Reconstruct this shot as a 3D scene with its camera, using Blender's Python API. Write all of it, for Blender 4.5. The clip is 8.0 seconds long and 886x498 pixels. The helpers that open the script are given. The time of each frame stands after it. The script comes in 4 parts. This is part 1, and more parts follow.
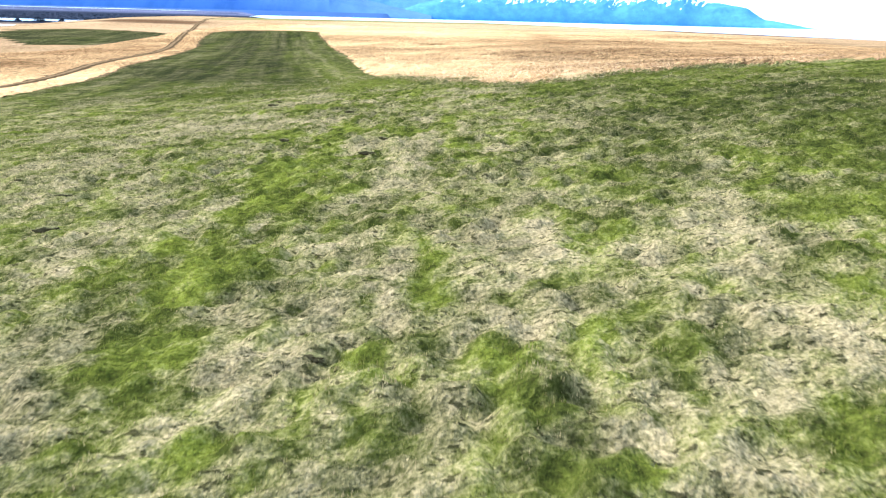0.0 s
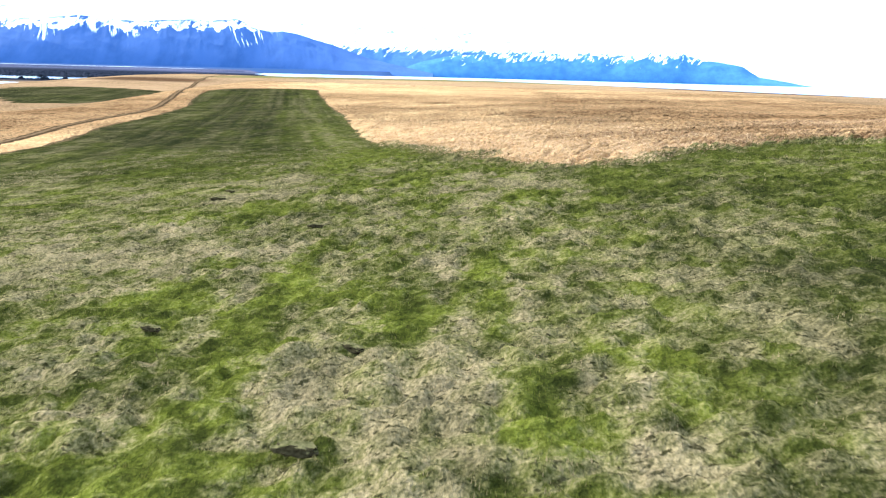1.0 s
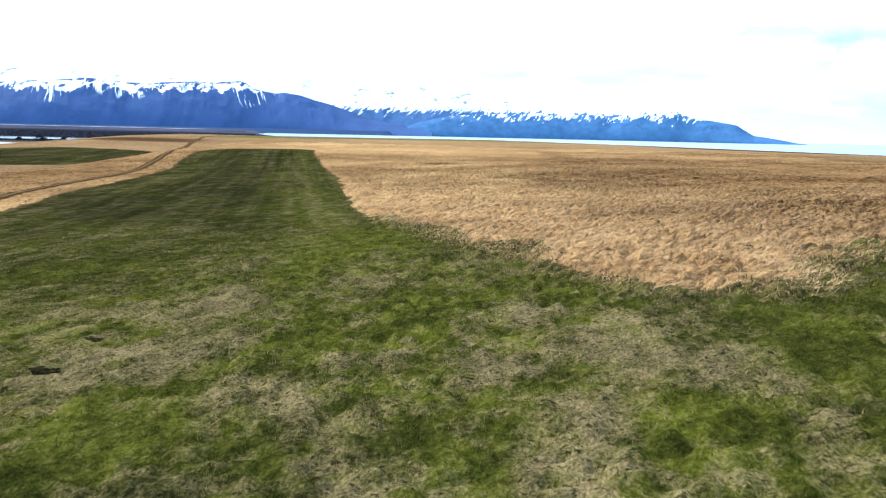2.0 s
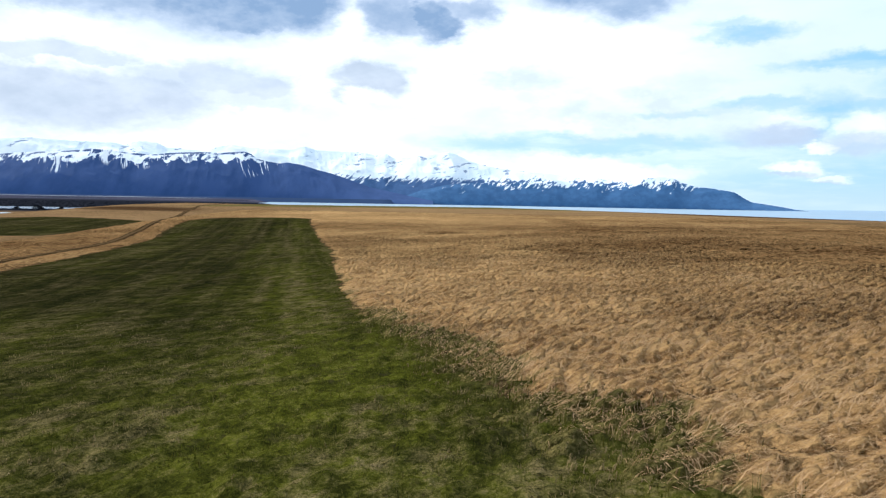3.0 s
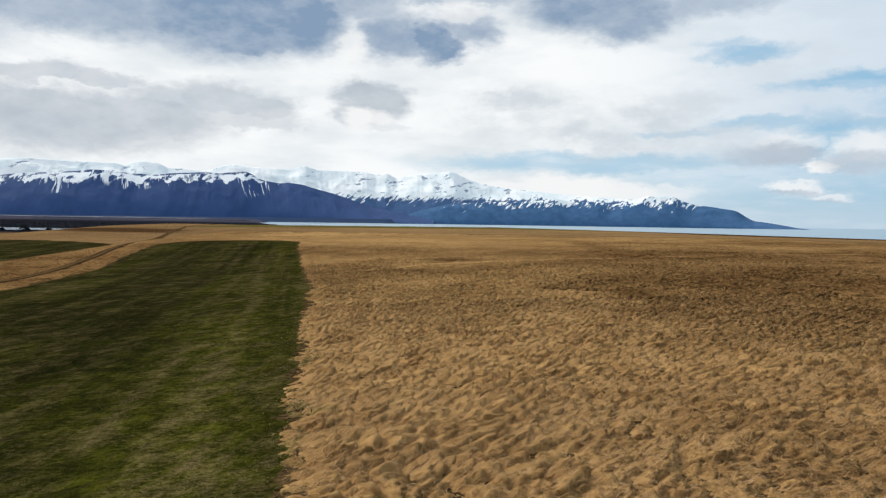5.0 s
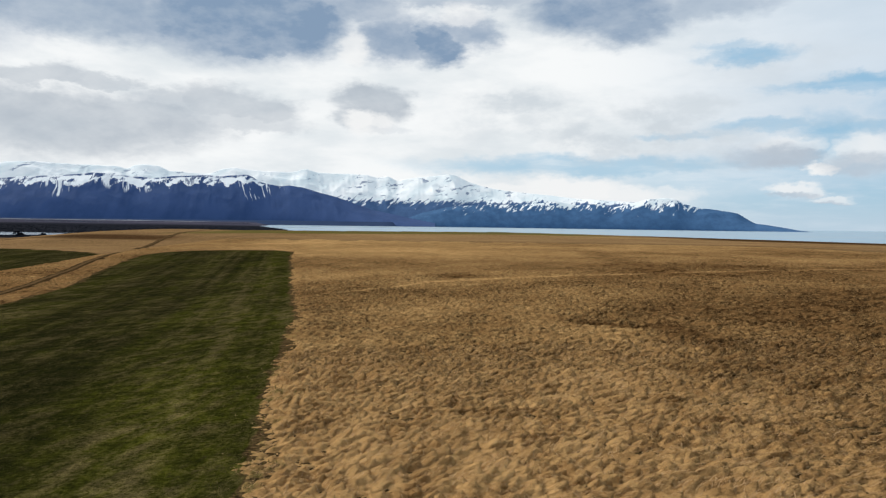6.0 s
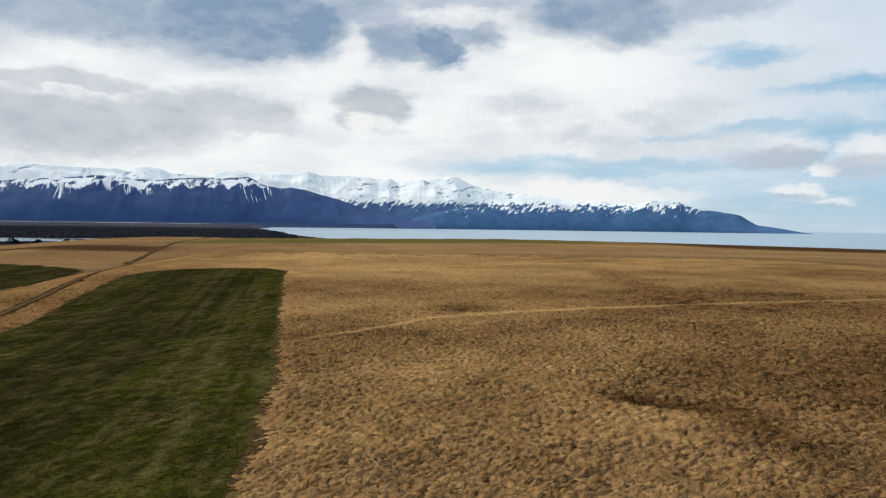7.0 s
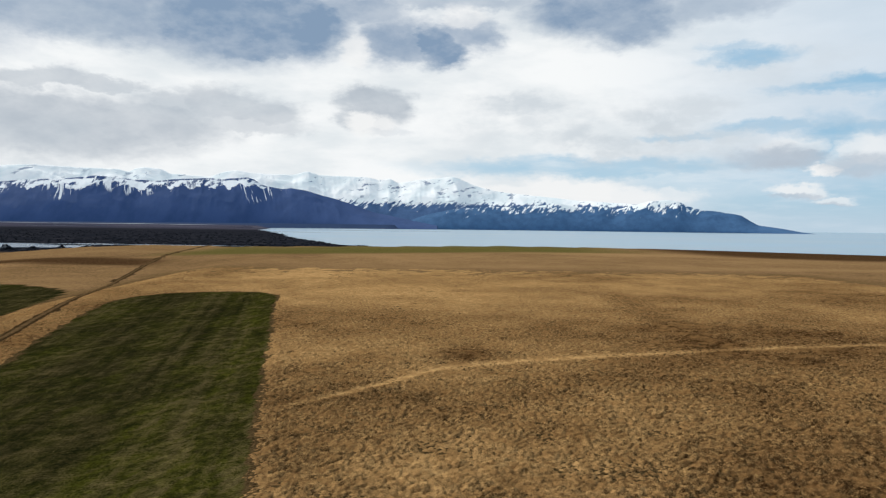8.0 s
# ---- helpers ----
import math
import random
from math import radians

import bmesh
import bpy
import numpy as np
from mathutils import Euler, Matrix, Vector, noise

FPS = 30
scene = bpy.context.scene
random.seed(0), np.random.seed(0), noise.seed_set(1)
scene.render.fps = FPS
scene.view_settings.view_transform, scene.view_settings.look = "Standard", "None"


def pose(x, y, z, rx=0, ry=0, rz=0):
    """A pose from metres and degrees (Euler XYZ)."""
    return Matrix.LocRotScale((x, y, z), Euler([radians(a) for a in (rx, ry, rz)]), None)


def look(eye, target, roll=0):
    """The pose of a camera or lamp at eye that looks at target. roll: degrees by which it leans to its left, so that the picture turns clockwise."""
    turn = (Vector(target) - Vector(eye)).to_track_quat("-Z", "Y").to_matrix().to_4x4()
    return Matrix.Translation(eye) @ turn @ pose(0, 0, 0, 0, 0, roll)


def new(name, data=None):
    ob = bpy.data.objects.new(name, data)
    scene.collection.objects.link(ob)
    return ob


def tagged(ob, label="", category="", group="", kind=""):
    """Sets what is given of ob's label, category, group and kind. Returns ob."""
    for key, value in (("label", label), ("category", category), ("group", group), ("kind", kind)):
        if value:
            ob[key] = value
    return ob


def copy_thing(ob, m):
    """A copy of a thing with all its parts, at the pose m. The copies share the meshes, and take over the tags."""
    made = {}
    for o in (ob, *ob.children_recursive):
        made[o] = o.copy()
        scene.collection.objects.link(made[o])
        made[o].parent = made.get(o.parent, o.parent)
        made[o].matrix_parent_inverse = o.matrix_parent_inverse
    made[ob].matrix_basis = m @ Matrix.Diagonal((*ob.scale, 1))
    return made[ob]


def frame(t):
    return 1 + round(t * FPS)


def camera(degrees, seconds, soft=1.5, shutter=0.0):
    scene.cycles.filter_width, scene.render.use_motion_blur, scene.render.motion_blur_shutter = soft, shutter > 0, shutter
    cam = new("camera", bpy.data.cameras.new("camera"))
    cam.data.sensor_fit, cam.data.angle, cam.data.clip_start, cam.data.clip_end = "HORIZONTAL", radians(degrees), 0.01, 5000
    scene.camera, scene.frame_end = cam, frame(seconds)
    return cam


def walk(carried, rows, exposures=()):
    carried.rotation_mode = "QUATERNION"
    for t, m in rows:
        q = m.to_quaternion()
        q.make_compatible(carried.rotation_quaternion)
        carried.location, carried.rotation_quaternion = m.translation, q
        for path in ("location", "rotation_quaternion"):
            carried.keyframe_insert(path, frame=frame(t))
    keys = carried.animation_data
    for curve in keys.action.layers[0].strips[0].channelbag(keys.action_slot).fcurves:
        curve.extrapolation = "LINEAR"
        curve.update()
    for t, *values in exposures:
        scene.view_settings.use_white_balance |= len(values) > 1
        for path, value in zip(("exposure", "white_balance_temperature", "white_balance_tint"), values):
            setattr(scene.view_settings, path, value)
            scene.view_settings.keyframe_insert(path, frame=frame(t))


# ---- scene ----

cam = camera(65.0, 8.0, soft=1.3, shutter=0.05)
# seconds, eye, target, roll
PATH = [
    (0, (-0.098, 9.391, 3.033), (-0.105, 11.289, 2.404), 1.5),
    (0.5, (-0.276, 12.695, 3.018), (-0.288, 14.616, 2.462), 1.5),
    (1, (-0.485, 15.778, 3.06), (-0.499, 17.719, 2.578), 1.5),
    (1.5, (-0.696, 19.123, 3.085), (-0.713, 21.081, 2.681), 1.4),
    (2, (-0.92, 22.544, 3.071), (-0.937, 24.518, 2.749), 1.3),
    (2.2, (-1.01, 23.98, 3.06), (-1.03, 25.96, 2.772), 1.25),
    (3.3, (-1.638, 31.826, 2.933), (-1.662, 33.823, 2.836), 1.0),
    (3.5, (-1.748, 33.211, 2.935), (-1.772, 35.209, 2.844), 1.0),
    (4, (-1.983, 36.493, 2.968), (-2.009, 38.491, 2.885), 0.95),
    (4.5, (-2.2, 39.747, 3.027), (-2.226, 41.745, 2.949), 0.9),
    (5.8, (-2.66, 47.741, 3.614), (-2.691, 49.74, 3.545), 0.8),
    (6, (-2.73, 48.872, 3.899), (-2.761, 50.87, 3.832), 0.8),
    (6.5, (-2.885, 51.668, 4.757), (-2.918, 53.667, 4.695), 0.75),
    (7, (-3.051, 54.359, 5.811), (-3.086, 56.357, 5.749), 0.75),
    (7.5, (-3.206, 57.039, 7.075), (-3.243, 59.038, 7.014), 0.72),
    (8, (-3.359, 59.631, 8.379), (-3.396, 61.629, 8.317), 0.7),
]
EXPOSURES = [(0.0, 2.50, 4880, 10), (1.0, 2.06, 5020, 10), (2.0, 1.29, 5320, 9), (3.3, 0.26, 5980, 10), (4.2, 0.12, 6400, 10), (5.5, 0.0, 6500, 10), (8.0, 0.0, 6500, 10)]
walk(cam, [(t, look(eye, target, roll)) for t, eye, target, roll in PATH], EXPOSURES)


# ---- small node helpers ----
class Nodes:
    """Adds nodes to a tree and links them with few words."""

    def __init__(self, tree):
        self.tree = tree

    def put(self, socket, value):
        if isinstance(value, bpy.types.NodeSocket):
            self.tree.links.new(value, socket)
        elif isinstance(value, (tuple, list)) and len(value) == 3 and socket.type == "RGBA":
            socket.default_value = (*value, 1)
        else:
            socket.default_value = value

    def add(self, kind, **sockets):
        node = self.tree.nodes.new(kind)
        for key, value in sockets.items():
            self.put(node.inputs[key.replace("_", " ")], value)
        return node

    def math(self, op, a, b=0.0, c=0.0):
        node = self.tree.nodes.new("ShaderNodeMath")
        node.operation = op
        for socket, value in zip(node.inputs, (a, b, c)):
            self.put(socket, value)
        return node.outputs[0]

    def vec(self, op, a, b=(0, 0, 0)):
        node = self.tree.nodes.new("ShaderNodeVectorMath")
        node.operation = op
        self.put(node.inputs[0], a)
        self.put(node.inputs[1], b)
        return node.outputs[0]

    def ramp(self, value, low, high, to0=0.0, to1=1.0):
        node = self.tree.nodes.new("ShaderNodeMapRange")
        node.interpolation_type = "SMOOTHSTEP"
        for key, v in (("Value", value), ("From Min", low), ("From Max", high), ("To Min", to0), ("To Max", to1)):
            self.put(node.inputs[key], v)
        return node.outputs[0]

    def noise(self, vector, scale, detail=3.0, rough=0.55, warp=0.0):
        node = self.add("ShaderNodeTexNoise", Vector=vector, Scale=scale, Detail=detail, Roughness=rough, Distortion=warp)
        return node.outputs["Fac"]

    def mix(self, fac, a, b):
        node = self.tree.nodes.new("ShaderNodeMix")
        node.data_type = "RGBA"
        self.put(node.inputs["Factor"], fac)
        self.put(node.inputs["A"], a)
        self.put(node.inputs["B"], b)
        return node.outputs["Result"]

    def scaled(self, vector, x, y, z):
        return self.vec("MULTIPLY", vector, (x, y, z))

    def attr(self, name):
        node = self.tree.nodes.new("ShaderNodeAttribute")
        node.attribute_name = name
        return node.outputs["Fac"]


def material(name):
    mat = bpy.data.materials.new(name)
    mat.use_nodes = True
    n = Nodes(mat.node_tree)
    return mat, n, mat.node_tree.nodes["Principled BSDF"]


# ---- sky and sun ----
SUN_AZIMUTH, SUN_HEIGHT = -62.0, 35.0
world = bpy.data.worlds.new("world")
scene.world = world
world.use_nodes = True
w = Nodes(world.node_tree)
sky = w.tree.nodes.new("ShaderNodeTexSky")
sky.sky_type, sky.sun_disc = "NISHITA", False
sky.sun_elevation, sky.sun_rotation = radians(SUN_HEIGHT), radians(SUN_AZIMUTH)
sky.air_density, sky.dust_density, sky.ozone_density = 1.0, 0.6, 1.5
direction = w.add("ShaderNodeTexCoord").outputs["Generated"]
axes = w.add("ShaderNodeSeparateXYZ", Vector=direction)
azimuth = w.math("MULTIPLY", w.math("ARCTAN2", axes.outputs["X"], axes.outputs["Y"]), 57.2958)
height_angle = w.math("MULTIPLY", w.math("ARCSINE", axes.outputs["Z"]), 57.2958)
flat = w.add("ShaderNodeCombineXYZ", X=azimuth, Y=w.math("MULTIPLY", height_angle, 1.9), Z=0.0).outputs[0]


def wander(scale, across, upward, seed, detail=4):
    """Noise that shifts a place in the sky by some degrees."""
    node = w.add("ShaderNodeTexNoise", Vector=w.vec("ADD", flat, (seed, 3.1 * seed, seed)), Scale=scale, Detail=detail, Roughness=0.6)
    return w.vec("MULTIPLY", w.vec("SUBTRACT", node.outputs["Color"], (0.5, 0.5, 0.5)), (across, upward, 0))


shift = w.add("ShaderNodeSeparateXYZ", Vector=w.vec("ADD", wander(0.22, 5.5, 2.0, 11), wander(0.9, 1.9, 1.0, 47)))
cloud_az, cloud_el = w.math("ADD", azimuth, shift.outputs["X"]), w.math("ADD", height_angle, shift.outputs["Y"])
small = w.add("ShaderNodeSeparateXYZ", Vector=wander(0.8, 2.2, 1.2, 83, 5))
puff_az, puff_el = w.math("ADD", azimuth, small.outputs["X"]), w.math("ADD", height_angle, small.outputs["Y"])
billow = w.noise(w.vec("ADD", flat, (40, 7, 3)), 0.30, 7, 0.6)
streak = w.noise(w.scaled(flat, 0.35, 1.0, 1.0), 0.30, 6, 0.6)


def cloud_sum(blobs, soft, az, el):
    """Union of soft clouds: azimuth, height, half width, reach upwards and downwards, weight."""
    total = 0.0
    for a, e, half, above, below, weight in blobs:
        dx = w.math("DIVIDE", w.math("SUBTRACT", az, a), half)
        rise = w.math("SUBTRACT", el, e)
        dy = w.math("MAXIMUM", w.math("DIVIDE", rise, above), w.math("DIVIDE", rise, -below))
        d = w.math("SQRT", w.math("ADD", w.math("MULTIPLY", dx, dx), w.math("MULTIPLY", dy, dy)))
        total = w.math("MAXIMUM", total, w.ramp(d, 1.0 + soft * 0.6, 1.0 - soft * 0.6, 0.0, weight))
    return total


# the heavy bank overhead
DARK_CLOUDS = ((-31.5, 14.8, 8.8, 2.4, 1.96, 0.72), (-24.9, 15.2, 7.4, 2.79, 2.05, 0.75), (-17.6, 15.7, 7.9, 2.79, 3.07, 0.95), (-13.3, 15.4, 5.1, 2.79, 2.51, 1), (-16.1, 13.7, 3.7, 1.4, 0.93, 0.9),
               (-5.1, 14.7, 2.7, 2.33, 1.77, 0.8), (-1.9, 14.2, 2.8, 1.86, 1.4, 1), (0.8, 15.4, 2.8, 1.4, 1.4, 0.75), (-7.9, 17.1, 4.2, 1.4, 1.16, 0.75), (-1, 17.7, 9.3, 0.7, 0.65, 0.55),
               (11.7, 17.1, 6.1, 1.86, 2.23, 0.9), (13.4, 15.7, 4.2, 1.4, 1.49, 0.8), (19.3, 16.7, 5.6, 1.16, 1.21, 0.55), (-41, 14, 9.3, 2.79, 2.79, 0.7), (-10, 27, 60, 9, 9, 0.55))
# the grey bank above the plateau and the small cloud beside it
GREY_CLOUDS = ((-32.2, 10, 1.9, 0.84, 1.02, 0.62), (-29.7, 10.1, 2.8, 1.02, 0.65, 0.6), (-26.8, 10.1, 2.8, 0.65, 0.56, 0.55), (-30.8, 7.6, 11.2, 1.63, 2.89, 0.72), (-25.3, 7.6, 7, 1.77, 1.96, 0.66),
               (-22.5, 8.8, 4.2, 1.16, 1.4, 0.5), (-18.4, 9.2, 3.5, 1.49, 1.3, 0.6), (-15.4, 9, 3.4, 1.21, 1.3, 0.6), (-17.1, 7.8, 5.1, 0.84, 0.65, 0.45), (-39.6, 6.9, 10.2, 2.79, 3.26, 0.7),
               (-6.7, 10, 3.1, 1.3, 1.96, 0.75), (-7.4, 8.9, 2.4, 1.86, 1.21, 0.6))
# thin veils over the fjord
VEILS = ((5.1, 10.1, 4, 0.84, 0.93, 0.75), (6.9, 8.2, 2.8, 1.16, 1.16, 0.5), (2.3, 8.9, 3.3, 1.4, 2.79, 0.35), (11.4, 7, 3.5, 1.86, 1.63, 0.7), (15.3, 7.6, 3.7, 2.1, 2.1, 0.75), (18.8, 9.2, 2.8, 1.02, 0.93, 0.55),
         (19.5, 6.6, 4.2, 1.4, 1.86, 0.5), (24.4, 12.3, 5.1, 1.4, 1.86, 0.3), (27.1, 7.3, 5.1, 0.74, 0.93, 0.3))
BLUE_GAPS = ((22.5, 12.8, 2.8, 0.65, 0.61, 0.85), (20.9, 13.5, 1.9, 0.47, 0.37, 0.5), (29.5, 10.2, 4.4, 0.65, 0.56, 0.9), (26, 10.3, 3.3, 0.37, 0.37, 0.45), (27.7, 6.4, 2.2, 1.7, 1.6, 1), (30.3, 7.2, 2.8, 0.65, 0.56, 0.75),
             (24.2, 7.6, 3.7, 0.56, 0.47, 0.7), (18.7, 7.2, 3.7, 0.37, 0.37, 0.6), (22.7, 4.6, 8.8, 1.21, 1.21, 0.55), (12.3, 4.9, 14, 0.8, 0.9, 0.75), (29.1, 1.3, 12.1, 2.79, 2.79, 0.75), (18.7, 3.8, 5.6, 0.93, 1.4, 0.5),
             (37, 6.8, 5.6, 5.59, 5.59, 0.8), (60, 14, 20, 9, 9, 0.8), (110, 30, 40, 16, 16, 0.8), (-120, 25, 40, 14, 14, 0.7))
PUFFS = ((25.4, 6.1, 2.4, 0.65, 0.56, 0.6), (30.1, 5.7, 1.8, 1.21, 0.93, 0.7), (28.6, 5.3, 1, 0.74, 0.74, 0.45), (27.5, 4.4, 1.1, 0.47, 0.42, 0.95), (25.7, 3.1, 1.6, 0.47, 0.42, 0.75), (26.9, 2.8, 1, 0.28, 0.33, 0.6),
         (28.3, 2.2, 1.2, 0.28, 0.28, 0.6), (-7.8, 8.4, 1.4, 0.84, 0.93, 0.95), (-6.4, 8.2, 1.2, 0.74, 0.84, 0.8), (7.9, 3.1, 2.8, 1.02, 1.12, 0.95), (10.6, 3, 2.8, 0.93, 1.12, 0.95), (4.3, 2.9, 3.3, 0.65, 0.93, 0.8),
         (13.7, 2.6, 2.8, 0.74, 0.93, 0.8), (17.1, 2.8, 2.3, 0.47, 0.65, 0.5), (-8.3, 13.7, 1.2, 1.49, 1.02, 0.7), (0.4, 16.5, 1.7, 1.12, 0.74, 0.6))
PUFF_BASES = ((24.4, 5.3, 2.9, 1.0, 0.75, 0.9), (26.1, 5.4, 1.6, 0.55, 0.7, 0.85), (29.8, 4.7, 2.3, 0.8, 0.75, 0.7), (25.8, 2.6, 1.6, 0.2, 0.23, 0.6), (28.2, 2.0, 1.0, 0.15, 0.19, 0.55), (-5.5, 7.7, 1.6, 0.3, 0.3, 0.3))
soft_light = w.noise(w.vec("ADD", w.scaled(flat, 0.6, 1.0, 1.0), (13, 61, 5)), 0.16, 6, 0.55)
grain = w.ramp(billow, 0.25, 0.75, 0.80, 1.15)
nishita = w.vec("MULTIPLY", sky.outputs["Color"], (0.105, 0.105, 0.105))
clear = w.mix(0.75, nishita, (0.30, 0.56, 0.78))
cover = w.mix(w.ramp(soft_light, 0.34, 0.62), (0.76, 0.81, 0.84), (0.93, 0.95, 0.955))
cover = w.mix(w.ramp(azimuth, 8.0, 32.0, 0.0, 0.72), cover, (0.55, 0.67, 0.79))
cover = w.mix(w.math("MULTIPLY", cloud_sum(BLUE_GAPS, 0.9, cloud_az, cloud_el), w.ramp(streak, 0.36, 0.56, 0.6, 1.05)), cover, clear)
cover = w.mix(w.math("MULTIPLY", cloud_sum(VEILS, 1.0, cloud_az, cloud_el), w.ramp(billow, 0.36, 0.6, 0.25, 1.1)), cover, (0.60, 0.66, 0.71))
cover = w.mix(w.math("MULTIPLY", cloud_sum(GREY_CLOUDS, 0.55, cloud_az, cloud_el), grain), cover, (0.40, 0.46, 0.53))
cover = w.mix(w.math("MULTIPLY", cloud_sum(DARK_CLOUDS, 0.75, cloud_az, cloud_el), grain), cover, (0.235, 0.335, 0.475))
cover = w.mix(cloud_sum(PUFFS, 0.6, puff_az, puff_el), cover, (0.90, 0.91, 0.91))
cover = w.mix(w.math("MULTIPLY", cloud_sum(PUFF_BASES, 0.8, puff_az, puff_el), grain), cover, (0.47, 0.54, 0.62))
haze = w.ramp(height_angle, 2.6, 0.0, 0.0, 0.5)
cover = w.mix(haze, cover, (0.58, 0.68, 0.77))
background = w.tree.nodes["Background"]
w.put(background.inputs["Color"], cover)
background.inputs["Strength"].default_value = 1.0

sun = new("sun", bpy.data.lights.new("sun", "SUN"))
sun.data.energy, sun.data.angle, sun.data.color = 3.1, radians(7), (1.0, 0.94, 0.85)
sun.matrix_world = pose(0, 0, 60, 90 - SUN_HEIGHT, 0, 180 - SUN_AZIMUTH)


# ---- the lie of the land ----
BASE = ((-60, 1.2), (0, 1.55), (14, 1.5), (22, 1.32), (30, 1.08), (38, 0.68), (46, 0.3), (56, -0.2), (70, -0.4), (100, -0.5), (120, -0.1), (140, 0.5), (180, 0.9),
        (250, 1.4), (330, 1.75), (420, 1.75))
TILT = ((-60, 0.1), (20, 0.11), (45, 0.085), (70, 0.045), (100, 0.038), (130, 0.02), (180, 0.0), (400, 0.0))
SEA, PLAIN = -4.0, -3.3


def step(v, a, b):
    """Smooth step from 0 at a to 1 at b."""
    u = np.clip((np.asarray(v, float) - a) / (b - a), 0, 1)
    return u * u * (3 - 2 * u)


def value_noise(x, y, size, seed=0):
    """Smooth lattice noise from 0 to 1 with cells of that size."""
    x, y = np.asarray(x, float) / size + 1000.3 + seed * 17.7, np.asarray(y, float) / size + 1000.9 + seed * 5.3
    i, j = np.floor(x).astype(np.int64), np.floor(y).astype(np.int64)
    u, v = x - i, y - j
    u, v = u * u * (3 - 2 * u), v * v * (3 - 2 * v)

    def corner(a, b):
        h = (a * 374761393 + b * 668265263 + seed * 974634777) & 0xFFFFFFFF
        h = ((h ^ (h >> 13)) * 1274126177) & 0xFFFFFFFF
        return ((h ^ (h >> 16)) & 0xFFFF) / 65535.0

    return (corner(i, j) * (1 - u) + corner(i + 1, j) * u) * (1 - v) + (corner(i, j + 1) * (1 - u) + corner(i + 1, j + 1) * u) * v


def terrace(x, y):
    """Height of the grass terrace."""
    x, y = np.asarray(x, float), np.asarray(y, float)
    b = sum(np.interp(y + d, *zip(*BASE)) for d in (-8, -4, 0, 4, 8)) / 5
    s = np.interp(y, *zip(*TILT))
    wide = 18 + 0.2 * np.clip(y, 0, 400)
    dip = step(x, -44, -58) * step(y, 80, 110) * step(y, 230, 180)
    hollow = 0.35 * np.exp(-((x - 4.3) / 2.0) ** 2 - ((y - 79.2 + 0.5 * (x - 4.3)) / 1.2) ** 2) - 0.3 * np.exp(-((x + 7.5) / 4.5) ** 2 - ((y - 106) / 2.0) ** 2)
    fall = 0.0175 * np.clip(x - 15, 0, 600) * step(y, 140, 290)
    z = b + s * wide * np.tanh(x / wide) - 1.5 * dip - hollow - fall
    # a long slope down to the plain beyond the small meadow
    slope = np.interp(-x / np.maximum(y - 40, 30), (0.36, 0.5, 0.64, 0.85), (0.0031, 0.0090, 0.0196, 0.032))
    low = 2.9 - slope * np.hypot(x + 2.6, y - 45)
    return z - step(y, 95, 150) * np.clip(z - low, 0, 6)


def terrace_edge(x):
    """How far ahead the terrace reaches."""
    return np.interp(x, (-900, -300, -180, -123, -75, 0, 60, 130, 220, 500, 1500), (300, 330, 322, 298, 284, 318, 345, 352, 352, 330, 300)) + 5 * (value_noise(x, 0 * np.asarray(x, float), 23, 4) - 0.5)


def shore_x(y):
    """The plain's shore: land lies to its left."""
    return np.interp(y, (330, 450, 520, 576, 696, 1045, 1770, 3050, 3400, 3700, 3900, 5300), (60, -20, -66, -90, -132, -234, -460, -850, -900, -640, -330, -330)) + 14 * (value_noise(y, 0 * np.asarray(y, float), 60, 9) - 0.5)


def land(x, y):
    """Height of all the ground, and where it lies: terrace and plain as masks."""
    x, y = np.asarray(x, float), np.asarray(y, float)
    edge = terrace_edge(x)
    top = step(y, edge + 9, edge - 3)
    plain = step(shore_x(y) - x, -10, 25)
    low = -7 + plain * (PLAIN + 7 + 0.25 * (value_noise(x, y, 40, 2) - 0.5)) + plain * 24 * step(y, 1800, 4200)
    return low * (1 - top) + terrace(x, y) * top, top, plain


MOWN = ((-20, -60), (-20, 20), (-21, 35), (-22, 43), (-24, 58), (-27, 70), (-29.5, 85), (-33.3, 104.6), (-37, 117), (-39.2, 126), (-41, 135), (-40, 140), (-37.5, 142.6),
        (-31.5, 144.4), (-27.6, 144.1), (-24.6, 141), (-23.2, 133.4), (-16.6, 106.5), (-11.1, 83.4), (-7.8, 65.5), (-4.7, 50.5), (-2.9, 45), (-1.4, 39.7), (0.3, 34),
        (1.4, 31.1), (2.8, 29.9), (4.9, 31.9), (7.5, 33), (11, 32), (25, 29), (60, 26), (60, -60))
PATCH = ((-49, 128), (-56, 152), (-59, 157), (-67, 162.5), (-80, 166), (-90, 158), (-84, 140), (-66, 122), (-56, 124))


def inside(x, y, corners):
    """Signed distance to a polygon, positive inside."""
    x, y = np.asarray(x, float), np.asarray(y, float)
    near, within = np.full(x.shape, 1e9), np.zeros(x.shape, bool)
    for (ax, ay), (bx, by) in zip(corners, corners[1:] + corners[:1]):
        ex, ey = bx - ax, by - ay
        u = np.clip(((x - ax) * ex + (y - ay) * ey) / (ex * ex + ey * ey), 0, 1)
        near = np.minimum(near, np.hypot(x - ax - u * ex, y - ay - u * ey))
        if ey:
            within ^= ((ay > y) != (by > y)) & (x < ax + (y - ay) / ey * ex)
    return np.where(within, near, -near)


